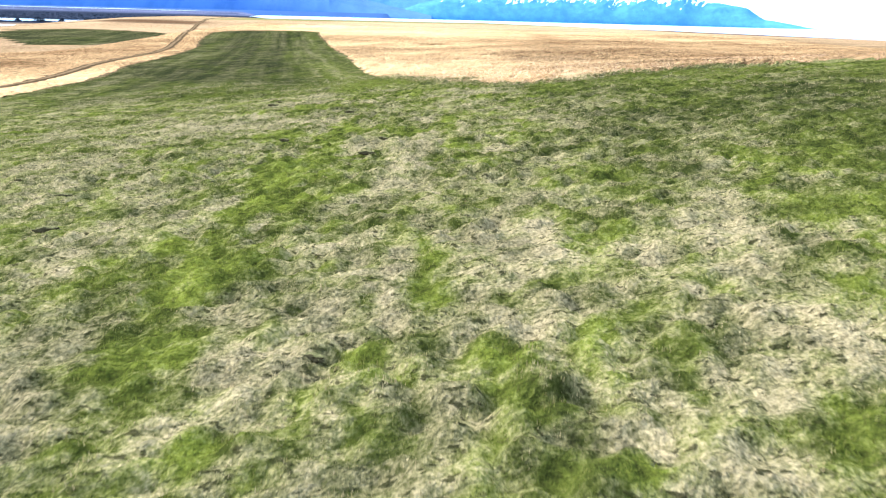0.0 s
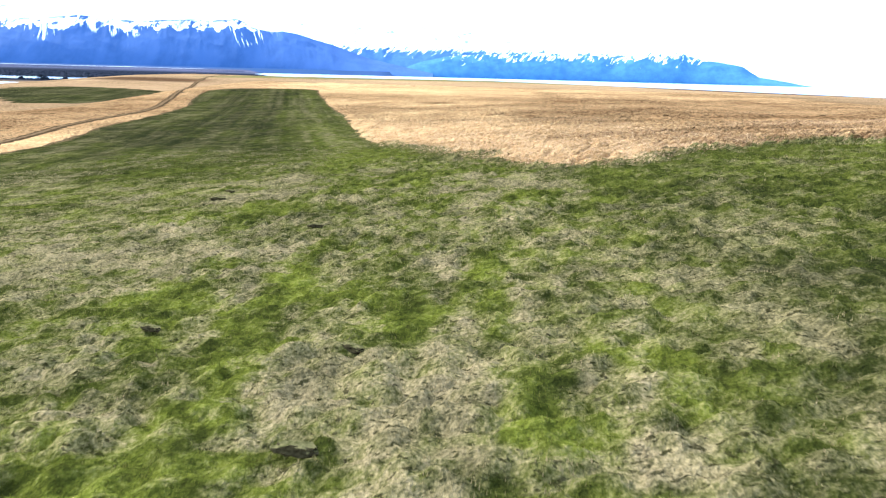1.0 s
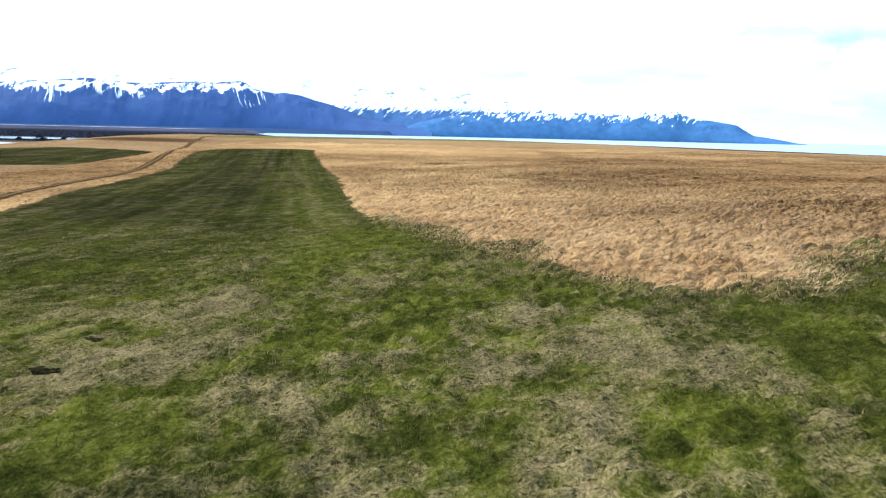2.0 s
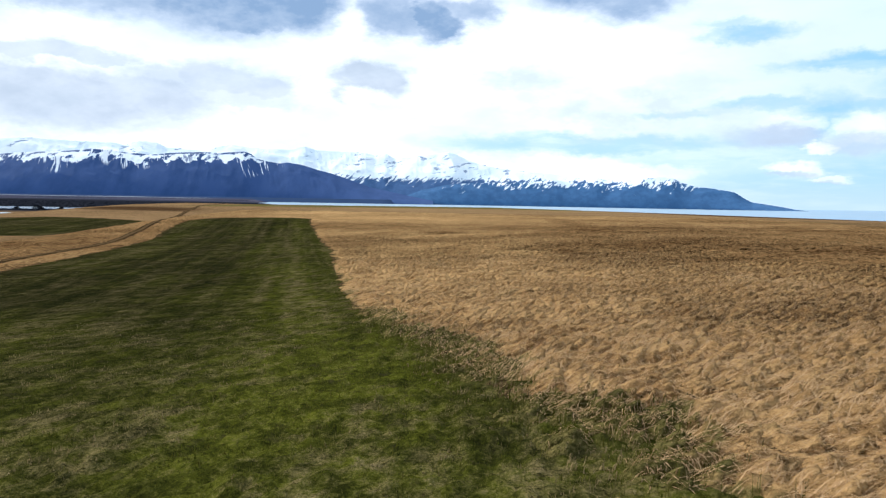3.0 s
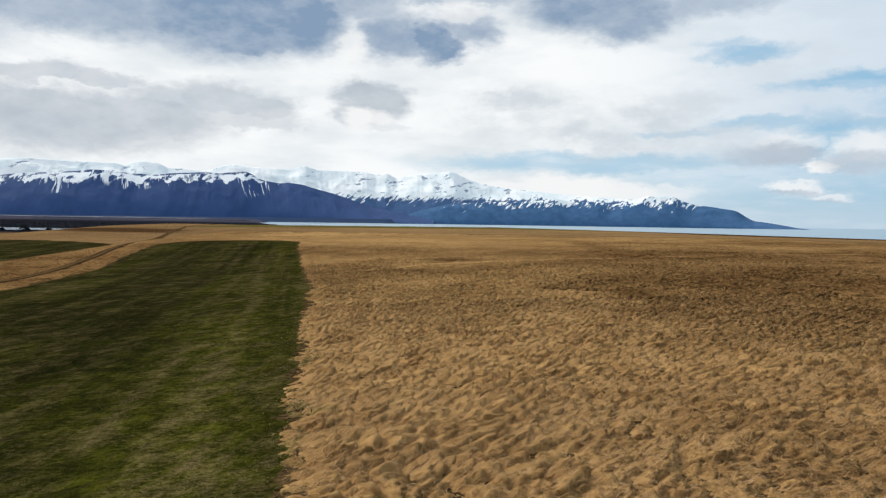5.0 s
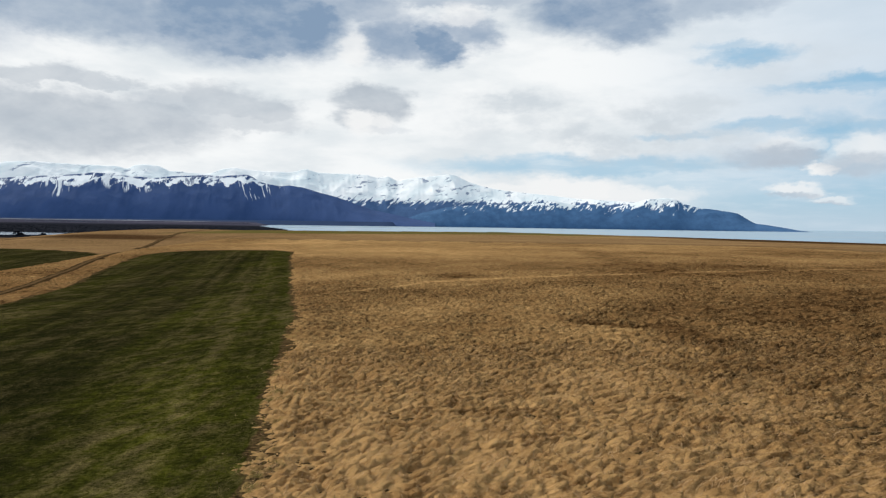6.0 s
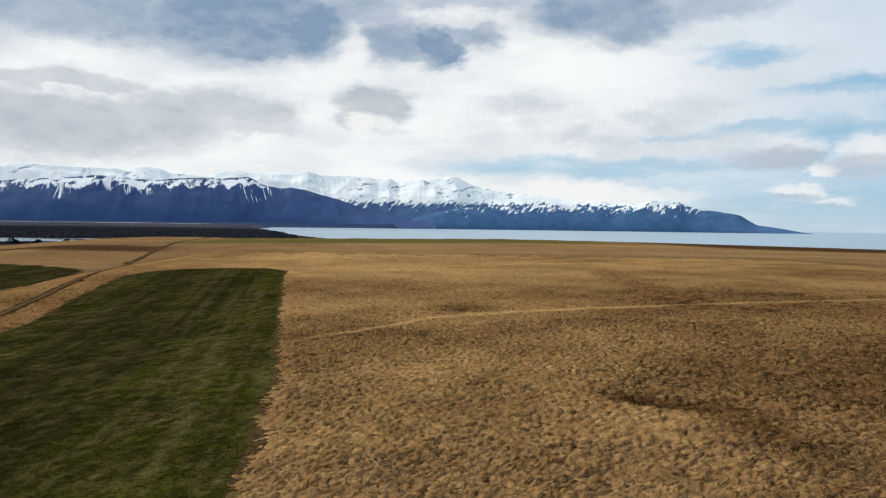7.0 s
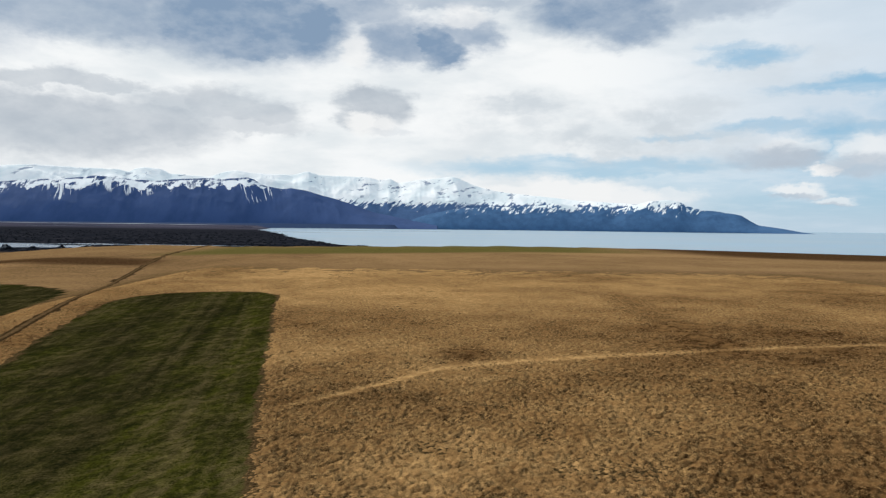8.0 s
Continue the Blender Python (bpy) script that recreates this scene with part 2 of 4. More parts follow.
def mown_depth(x, y):
    """Signed distance to the mown edge, with a ragged line."""
    ragged = 0.28 * (value_noise(x, y, 2.2, 3) - 0.5) + 0.35 * (value_noise(x, y, 0.5, 5) - 0.5) + 0.25 * (value_noise(x, y, 0.2, 4) - 0.5)
    return np.maximum(inside(x, y, MOWN), inside(x, y, PATCH)) + ragged


# bleached and green patches in the mown grass: x, y, half widths
PALE_NEAR = ((-1.03, 12.7, 0.35, 0.43), (-0.91, 13.1, 0.17, 0.26), (-0.42, 13.8, 0.14, 0.68), (0.27, 14.1, 0.4, 0.64), (1.25, 13.9, 0.25, 0.3), (2.04, 14.2, 0.43, 0.79), (-1.89, 12.1, 0.25, 0.35), (0.44, 12.9, 0.21, 0.3), (1.38, 12.2, 0.28, 0.26), (0.02, 11.9, 0.12, 0.26), (1.06, 11.5, 0.16, 0.12), (-0.58, 18.1, 0.28, 2.36), (-1.87, 15.2, 0.21, 0.49))
GREEN_NEAR = ((-1.77, 12.7, 0.3, 0.35), (-1.85, 13.8, 0.3, 0.59), (-2.05, 19.1, 0.31, 3.63), (-0.2, 13.8, 0.15, 0.57), (0.16, 12.4, 0.16, 0.23), (0.32, 11.9, 0.16, 0.18), (0.45, 11.5, 0.2, 0.12), (-0.57, 15.7, 0.21, 0.89), (-1.09, 11.8, 0.14, 0.16), (1.49, 11.7, 0.1, 0.21), (-0.5, 12.5, 0.12, 0.19))
PALE_MID = ((-0.73, 19.1, 0.39, 0.43), (-1.41, 19.6, 0.14, 0.33), (-0.55, 22.5, 0.22, 1.14), (-0.32, 20.4, 0.15, 0.89), (0.45, 19.4, 0.25, 0.38), (1.64, 21.4, 0.27, 0.33), (-4.46, 24.9, 1.68, 1.68), (-2.36, 19.8, 0.39, 0.53), (0.66, 18.5, 0.36, 0.21), (-0.69, 18.6, 0.23, 0.15))
GREEN_MID = ((-3.35, 21.9, 0.36, 0.59), (-3.82, 27.2, 0.43, 1.35), (-0.15, 21.6, 0.21, 1.22), (0.03, 19.1, 0.17, 0.43), (-0.75, 21.1, 0.18, 0.87), (-1.83, 18.8, 0.34, 0.17), (-2.36, 18.8, 0.15, 0.16), (1.53, 19.5, 0.17, 0.24), (2.35, 27.4, 0.84, 1.42))
PALE_FAR = ((-4.52, 32.6, 0.58, 1.79), (-4.3, 29.8, 1.05, 0.96), (-5.03, 29.3, 0.32, 0.63), (-2.54, 27.8, 0.54, 0.78), (-1.47, 26.6, 0.41, 0.32), (0.06, 27.0, 0.4, 0.56), (1.46, 28.1, 0.44, 0.58), (0.8, 29.3, 0.47, 0.83), (-0.2, 30.6, 0.39, 0.61), (-0.51, 28.6, 0.41, 0.51))
GREEN_FAR = ((-3.75, 41.1, 0.95, 5.72), (-2.52, 30.5, 0.55, 1.67), (-1.14, 31.0, 0.94, 1.31), (-0.87, 27.1, 0.51, 0.6), (1.07, 27.2, 0.44, 0.43), (0.51, 26.8, 0.2, 0.36), (-3.33, 27.4, 0.94, 0.67), (-9.41, 38.1, 1.98, 2.09), (2.59, 29.0, 0.35, 1.49), (0.99, 31.6, 0.7, 0.77))


def straw(x, y):
    """How bleached the mown grass is, from 0 to 1."""
    x, y = np.asarray(x, float), np.asarray(y, float)
    along, across = -0.22 * x + 0.975 * y, 0.975 * x + 0.22 * y
    v = 0.50 + 0.40 * (value_noise(1.3 * x, 0.6 * y, 1.1, 11) - 0.5) + 0.55 * (value_noise(x, 0.8 * y, 0.42, 12) - 0.5) + 0.70 * (value_noise(x, y, 0.13, 13) - 0.5)
    v += 0.38 * (value_noise(across * 40, along, 30.0, 14) - 0.5) * step(y, 28, 50)
    v -= 0.35 * np.exp(-((x + 2.4) / 0.9) ** 2 - ((y - 40.5) / 4) ** 2) + 0.07 * step(y, 19, 26) + 0.18 * step(y, 24, 50) + 0.26 * step(x, 0.8, 4)
    v += 0.15 * np.exp(-((y - 92 - 0.2 * x) / 5) ** 2) * (value_noise(x, y, 6, 15))
    v += 0.08 * step(y, 60, 90)
    wheel = np.interp(y, (8, 14, 20, 28, 36), (-1.75, -1.8, -2.6, -4.0, -5.2))
    v -= 0.32 * np.exp(-((x - wheel) / 0.24) ** 2) * step(y, 34, 28)
    near = np.flatnonzero((y < 50) & (y > 8) & (np.abs(x) < 13))
    nx, ny = x[near], y[near]
    fringe = 1.1 * (value_noise(nx, ny, 0.24, 16) - 0.5) + 0.7 * (value_noise(nx, ny, 0.09, 17) - 0.5)
    pale, green = np.zeros(len(near)), np.zeros(len(near))
    for total, patches in ((pale, PALE_NEAR + PALE_MID + PALE_FAR), (green, GREEN_NEAR + GREEN_MID + GREEN_FAR)):
        for cx, cy, rx, ry in patches:
            total[:] = np.maximum(total, step(np.hypot((nx - cx) / rx, (ny - cy) / ry) + fringe, 1.55, 0.55))
    v[near] += 0.42 * pale - 0.5 * green
    return np.clip(v, 0, 1)


def dark_sward(x, y):
    """Darker sward further down the strip and to the right, with the lines of the mower, from 0 to 1."""
    x, y = np.asarray(x, float), np.asarray(y, float)
    along, across = -0.22 * x + 0.975 * y, 0.975 * x + 0.22 * y
    line = value_noise(across * 40, along, 44, 17) * 0.6 + value_noise(across * 30, along, 80, 19) * 0.5 - 0.55
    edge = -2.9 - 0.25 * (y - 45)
    # the near right is greener, and also darkened to stand in for lens falloff
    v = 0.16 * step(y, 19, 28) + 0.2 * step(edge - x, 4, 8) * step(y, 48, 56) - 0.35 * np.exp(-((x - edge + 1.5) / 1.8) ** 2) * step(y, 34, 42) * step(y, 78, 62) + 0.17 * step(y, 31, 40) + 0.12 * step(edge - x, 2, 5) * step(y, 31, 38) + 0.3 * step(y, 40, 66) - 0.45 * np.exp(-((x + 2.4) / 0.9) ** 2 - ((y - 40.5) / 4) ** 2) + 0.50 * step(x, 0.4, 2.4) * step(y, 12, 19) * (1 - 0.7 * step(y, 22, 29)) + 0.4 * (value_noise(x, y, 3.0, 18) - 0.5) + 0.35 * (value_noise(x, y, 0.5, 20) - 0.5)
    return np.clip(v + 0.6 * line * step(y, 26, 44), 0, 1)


def trail(x, y):
    """A trodden line through the tall grass, from 0 to 1."""
    line = np.interp(x, (-14, -8.5, -4.5, 1.3, 8, 16, 27, 60, 120), (93, 98.4, 103.1, 105.2, 106.4, 107.8, 109, 114, 130))
    return np.exp(-((y - line) / 0.55) ** 2) * step(x, -14, -9)


def tone(x, y):
    """Tall grass: 0 dark brown to 1 pale straw, with some shade put in."""
    x, y = np.asarray(x, float), np.asarray(y, float)
    v = 0.52 + 0.24 * (value_noise(x, y, 14, 21) - 0.5) + 0.24 * (value_noise(x, y, 3.5, 22) - 0.5)
    v += 0.17 * step(x + 0.22 * (y - 60), 16, 0) * step(x + 0.22 * (y - 60), -12, -5) * step(y, 105, 55) * step(y, 34, 56) + 0.20 * step(y, 40, 50) * step(y, 72, 58) + 0.12 * step(y, 100, 150) - 0.14 * step(x + 0.05 * y, 5, 26) * step(y, 240, 130) + 0.16 * step(y, 50, 34)
    # shade in the hollow and beside the hump, put into the tone
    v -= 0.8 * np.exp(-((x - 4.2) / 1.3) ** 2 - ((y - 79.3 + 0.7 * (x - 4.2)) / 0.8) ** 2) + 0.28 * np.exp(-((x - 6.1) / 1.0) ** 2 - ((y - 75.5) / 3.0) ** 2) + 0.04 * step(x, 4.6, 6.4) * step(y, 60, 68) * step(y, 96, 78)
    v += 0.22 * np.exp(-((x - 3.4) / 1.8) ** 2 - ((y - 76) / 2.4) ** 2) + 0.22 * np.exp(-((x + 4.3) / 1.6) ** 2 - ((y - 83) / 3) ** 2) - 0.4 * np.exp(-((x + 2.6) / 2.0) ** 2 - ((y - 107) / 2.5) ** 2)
    # stands in for the tussock shade that the coarse sheet lacks
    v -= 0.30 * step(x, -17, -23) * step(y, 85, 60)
    # browner grass to the right, with lens falloff darkened in
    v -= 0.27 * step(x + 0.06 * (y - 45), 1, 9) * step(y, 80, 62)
    v += 0.12 * step(x + 0.25 * (y - 45), 5, 0) * step(y, 80, 66)
    v += 0.5 * np.exp(-((x - 45) / 35) ** 2 - ((y - 262 - 0.1 * x) / 10) ** 2) + 0.25 * np.exp(-((y - 190 - 0.15 * x) / 6) ** 2) * step(x, -40, 0)
    v -= 0.10 * step(x, -26, -42) + 0.07 * step(y, 60, 78) * step(y, 150, 115)
    return np.clip(v + 0.36 * trail(x, y), 0, 1)


def tussock(x, y, cell, seed):
    """Rounded heads of random size, one to a cell, from 0 in the gaps to about 1."""
    wx = x + 0.35 * cell * (value_noise(x, y, cell * 0.9, seed + 1) - 0.5) + 0.25 * cell * (value_noise(x, y, cell * 0.35, seed + 2) - 0.5)
    wy = y + 0.35 * cell * (value_noise(x, y, cell * 0.9, seed + 3) - 0.5) + 0.25 * cell * (value_noise(x, y, cell * 0.35, seed + 4) - 0.5)
    u, v = wx / cell, wy / cell
    i, j = np.floor(u), np.floor(v)
    best = np.zeros_like(u)
    for a in (-1, 0, 1):
        for b in (-1, 0, 1):
            ci, cj = i + a, j + b
            h = np.sin(ci * 127.1 + cj * 311.7 + seed) * 43758.5453
            px, h = h - np.floor(h), np.sin(ci * 269.5 + cj * 183.3 + seed) * 28001.83
            py, h = h - np.floor(h), np.sin(ci * 71.7 + cj * 97.3 + seed) * 15731.7
            big = 0.55 + 0.45 * (h - np.floor(h))
            d2 = ((u - ci - px) ** 2 + (v - cj - py) ** 2) / (0.72 * big) ** 2
            best = np.maximum(best, big * np.clip(1 - d2, 0, 1))
    return best


def micro(x, y):
    """Small lumps of the sward beside the way."""
    lumps = 0.075 * tussock(0.8 * x, y, 0.19, 6) * (0.3 + 1.0 * value_noise(x, y, 0.9, 9)) + 0.050 * tussock(0.7 * x, y, 0.12, 7)
    return (0.06 * (value_noise(x, y, 0.8, 6) - 0.5) + lumps + 0.04 * (value_noise(x, y, 0.1, 8) - 0.5) - 0.05) * step(y, 60, 34)


def merged(x, y):
    """Where single tussocks can no longer be told apart."""
    return np.maximum(step(y, 150, 205), step(np.abs(x), 46, 62))


# ---- meshes from arrays ----
def mesh_object(name, verts, faces, mats, attrs=None, smooth=False, parent=None):
    """One mesh object from a (n, 3) and an (m, 3 or 4) array."""
    verts, faces = np.asarray(verts, np.float32), np.asarray(faces, np.int32)
    me = bpy.data.meshes.new(name)
    me.vertices.add(len(verts))
    me.vertices.foreach_set("co", verts.ravel())
    me.loops.add(faces.size)
    me.loops.foreach_set("vertex_index", faces.ravel())
    me.polygons.add(len(faces))
    me.polygons.foreach_set("loop_start", np.arange(len(faces), dtype=np.int32) * faces.shape[1])
    me.update(calc_edges=True)
    me.polygons.foreach_set("use_smooth", np.full(len(faces), smooth))
    for key, values in (attrs or {}).items():
        me.attributes.new(key, "FLOAT", "POINT").data.foreach_set("value", np.asarray(values, np.float32).ravel())
    for m in mats:
        me.materials.append(m)
    ob = new(name, me)
    ob.parent = parent
    return ob


def grid_faces(nx, ny):
    """Quads of a grid whose vertices run along x first."""
    i = np.arange(nx - 1)[None, :] + nx * np.arange(ny - 1)[:, None]
    return np.stack([i, i + 1, i + 1 + nx, i + nx], -1).reshape(-1, 4)


def spread(start, stop, first, growth):
    """Coordinates that go from start to stop in growing steps."""
    out, d = [start], first
    way = 1 if stop > start else -1
    while (stop - out[-1]) * way > 0:
        out.append(out[-1] + way * d)
        d *= growth
    return out[1:]


# ---- materials ----
def ground_material():
    mat, n, bsdf = material("field_ground")
    place = n.add("ShaderNodeNewGeometry").outputs["Position"]
    fine, grain = n.noise(place, 9.0, 5, 0.65), n.noise(place, 38.0, 4, 0.7)
    clump, wide = n.noise(n.scaled(place, 1, 0.8, 1), 2.1, 4, 0.62), n.noise(place, 0.16, 5, 0.6)
    axes = n.add("ShaderNodeSeparateXYZ", Vector=place)
    across = n.math("ADD", n.math("MULTIPLY", axes.outputs["X"], 0.975), n.math("MULTIPLY", axes.outputs["Y"], 0.22))
    along = n.math("SUBTRACT", n.math("MULTIPLY", axes.outputs["Y"], 0.975), n.math("MULTIPLY", axes.outputs["X"], 0.22))
    swath = n.noise(n.add("ShaderNodeCombineXYZ", X=across, Y=n.math("MULTIPLY", along, 0.025), Z=0.0).outputs[0], 1.1, 3, 0.7)
    swath = n.math("MULTIPLY", n.math("SUBTRACT", swath, 0.5), n.math("MULTIPLY", n.attr("strip"), 1.3))
    bleached = n.ramp(n.math("ADD", n.math("ADD", n.attr("straw"), swath), n.math("MULTIPLY", n.math("SUBTRACT", n.math("ADD", n.math("MULTIPLY", n.math("ADD", n.math("MULTIPLY", fine, 1.2), n.math("MULTIPLY", grain, 0.8)), 1.3), n.math("MULTIPLY", clump, 0.6)), 1.6), 1.2)), 0.0, 1.2)
    bleached = n.math("MULTIPLY", bleached, n.math("SUBTRACT", 1.0, n.math("MULTIPLY", n.attr("dark_sward"), 0.62)))
    mottle = n.ramp(n.math("ADD", n.math("MULTIPLY", fine, 0.6), n.math("ADD", n.math("MULTIPLY", clump, 0.5), n.math("MULTIPLY", grain, 0.4))), 0.58, 0.92)
    green = n.mix(n.attr("dark_sward"), n.mix(mottle, (0.020, 0.021, 0.003), (0.086, 0.089, 0.009)), n.mix(n.math("ADD", mottle, n.math("MULTIPLY", swath, 1.1)), (0.0045, 0.005, 0.002), (0.0195, 0.0192, 0.0055)))
    pale = n.mix(n.ramp(grain, 0.3, 0.7), (0.080, 0.058, 0.026), (0.225, 0.164, 0.075))
    mown = n.mix(bleached, green, pale)
    fleck = n.ramp(n.noise(n.scaled(place, 1.0, 0.7, 1), 3.4, 6, 0.8), 0.52, 0.66, 0.0, 0.65)
    mown = n.mix(n.math("MULTIPLY", fleck, n.attr("strip")), mown, (0.049, 0.038, 0.017))
    # dark dashes: bare soil in gaps, and small clod shadows painted in
    pit_shade = n.ramp(n.noise(n.scaled(place, 0.6, 1.25, 1), 21, 3, 0.6), 0.36, 0.43, 0.85, 0.0)
    mown = n.mix(n.math("MULTIPLY", pit_shade, n.ramp(n.attr("straw"), 0.1, 0.6, 0.35, 1.0)), mown, (0.014, 0.012, 0.004))
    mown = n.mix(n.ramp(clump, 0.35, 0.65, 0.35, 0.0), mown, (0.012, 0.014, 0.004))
    shade = n.math("ADD", n.math("MULTIPLY", n.attr("tone"), 0.7), n.math("MULTIPLY", n.math("SUBTRACT", n.math("ADD", clump, fine), 1.0), 1.1))
    # darker brown ground that shows in the gaps between tussocks
    gap_ground = n.mix(n.ramp(fine, 0.35, 0.65), (0.020, 0.013, 0.006), (0.11, 0.07, 0.030))
    tall = n.mix(n.ramp(shade, -0.1, 0.75), (0.058, 0.032, 0.013), (0.285, 0.172, 0.080))
    tall = n.mix(n.ramp(wide, 0.42, 0.62, 0.0, 0.3), tall, (0.19, 0.115, 0.045))
    tall = n.mix(n.attr("merged"), gap_ground, tall)
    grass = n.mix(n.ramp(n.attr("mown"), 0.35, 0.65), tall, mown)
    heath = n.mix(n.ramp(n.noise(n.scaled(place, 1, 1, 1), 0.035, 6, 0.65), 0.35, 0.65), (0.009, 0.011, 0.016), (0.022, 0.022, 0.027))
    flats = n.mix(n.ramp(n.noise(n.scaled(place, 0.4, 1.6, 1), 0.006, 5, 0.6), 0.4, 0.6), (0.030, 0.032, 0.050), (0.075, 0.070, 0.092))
    # distance haze put into the colour: the far flats turn mountain-foot blue
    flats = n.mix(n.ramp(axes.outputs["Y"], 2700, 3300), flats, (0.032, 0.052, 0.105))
    bar = n.math("ABSOLUTE", n.math("SUBTRACT", n.math("ADD", axes.outputs["Y"], n.math("MULTIPLY", n.noise(n.scaled(place, 1, 0.1, 1), 0.004, 3, 0.6), 300.0)), 3120.0))
    flats = n.mix(n.math("MULTIPLY", n.ramp(bar, 50.0, 90.0, 0.6, 0.0), n.math("MULTIPLY", n.ramp(axes.outputs["X"], -1000.0, -1100.0), n.ramp(n.noise(place, 0.003, 3, 0.6), 0.40, 0.55, 0.25, 1.0))), flats, (0.42, 0.44, 0.47))
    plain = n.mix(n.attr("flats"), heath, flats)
    verge = n.mix(n.ramp(clump, 0.3, 0.7), (0.032, 0.017, 0.008), (0.085, 0.045, 0.020))
    late = n.mix(n.ramp(fine, 0.3, 0.7), (0.050, 0.052, 0.012), (0.115, 0.100, 0.027))
    col = n.mix(n.attr("verge"), grass, verge)
    col = n.mix(n.attr("late"), col, late)
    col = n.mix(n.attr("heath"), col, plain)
    n.put(bsdf.inputs["Base Color"], col)
    bsdf.inputs["Roughness"].default_value = 0.95
    bsdf.inputs["Specular IOR Level"].default_value = 0.0
    bump = n.add("ShaderNodeBump", Strength=0.9, Distance=0.12, Height=n.math("ADD", clump, n.math("ADD", n.math("MULTIPLY", fine, 0.5), n.math("MULTIPLY", n.noise(n.scaled(place, 0.8, 1.1, 1), 24, 3, 0.6), 0.4))))
    n.put(bsdf.inputs["Normal"], bump.outputs[0])
    return mat


def blade_material(name, dark, light, third, attr, deep=None):
    """Grass blades: each its own shade between three colours, thin enough for some light to pass."""
    mat, n, bsdf = material(name)
    geo = n.add("ShaderNodeNewGeometry")
    one = geo.outputs["Random Per Island"]
    lean = n.ramp(n.math("ADD", n.attr(attr), n.math("MULTIPLY", n.math("SUBTRACT", one, 0.5), 0.32)), 0.2, 0.8)
    other = n.math("FRACT", n.math("MULTIPLY", one, 37.7))
    col = n.mix(lean, n.mix(n.attr("dark_sward"), dark, deep) if deep else dark, light)
    col = n.mix(n.math("MULTIPLY", other, 0.5 if not deep else n.math("MULTIPLY", n.math("SUBTRACT", 1.0, n.attr("dark_sward")), 0.5)), col, third)
    shade = n.math("ADD", 0.87, n.math("MULTIPLY", n.math("FRACT", n.math("MULTIPLY", one, 91.3)), 0.26))
    col = n.vec("MULTIPLY", col, n.add("ShaderNodeCombineXYZ", X=shade, Y=shade, Z=shade).outputs[0])
    n.put(bsdf.inputs["Base Color"], col)
    bsdf.inputs["Roughness"].default_value = 0.9
    bsdf.inputs["Specular IOR Level"].default_value = 0.03
    through_light = n.add("ShaderNodeBsdfTranslucent", Color=col)
    both = n.add("ShaderNodeMixShader", Fac=0.28)
    n.put(both.inputs[1], bsdf.outputs[0])
    n.put(both.inputs[2], through_light.outputs[0])
    n.put(n.tree.nodes["Material Output"].inputs["Surface"], both.outputs[0])
    return mat


def thatch_material(dark, light, third):
    mat, n, bsdf = material("dry_grass_thatch")
    place = n.add("ShaderNodeNewGeometry").outputs["Position"]
    strand = n.noise(n.scaled(place, 0.7, 1.0, 0.8), 26, 4, 0.7, 0.8)
    tuft = n.noise(n.scaled(place, 1.0, 0.8, 1.0), 4.6, 5, 0.65)
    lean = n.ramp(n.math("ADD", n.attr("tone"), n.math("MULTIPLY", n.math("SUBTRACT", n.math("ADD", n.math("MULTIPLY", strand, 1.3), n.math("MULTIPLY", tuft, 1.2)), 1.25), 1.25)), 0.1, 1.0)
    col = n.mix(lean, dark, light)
    col = n.mix(n.ramp(n.noise(place, 1.1, 4, 0.6), 0.4, 0.65, 0.0, 0.6), col, third)
    shoots = n.ramp(n.math("ADD", n.attr("weedy"), n.math("MULTIPLY", n.math("SUBTRACT", n.math("ADD", tuft, n.noise(place, 1.7, 3, 0.6)), 1.0), 1.4)), 0.30, 0.80, 0.0, 0.9)
    col = n.mix(shoots, col, n.mix(n.ramp(strand, 0.4, 0.62), (0.030, 0.036, 0.006), (0.135, 0.116, 0.036)))
    n.put(bsdf.inputs["Base Color"], col)
    bsdf.inputs["Roughness"].default_value = 0.9
    bsdf.inputs["Specular IOR Level"].default_value = 0.0
    n.put(bsdf.inputs["Normal"], n.add("ShaderNodeBump", Strength=1.0, Distance=0.05, Height=strand).outputs[0])
    return mat


def water_material(name, base, rough, scale, lift):
    mat, n, bsdf = material(name)
    place = n.add("ShaderNodeNewGeometry").outputs["Position"]
    ripples = n.noise(n.scaled(place, 0.35, 1, 1), scale, 5, 0.6)
    bands = n.noise(n.scaled(place, 0.25, 1.0, 1), 0.004, 4, 0.5)
    n.put(bsdf.inputs["Base Color"], n.mix(n.ramp(bands, 0.35, 0.65), base, tuple(1.35 * c for c in base)))
    n.put(bsdf.inputs["Roughness"], n.ramp(bands, 0.3, 0.7, rough, rough + 0.12))
    bsdf.inputs["IOR"].default_value = 1.33
    n.put(bsdf.inputs["Normal"], n.add("ShaderNodeBump", Strength=0.5, Distance=lift, Height=ripples).outputs[0])
    return mat


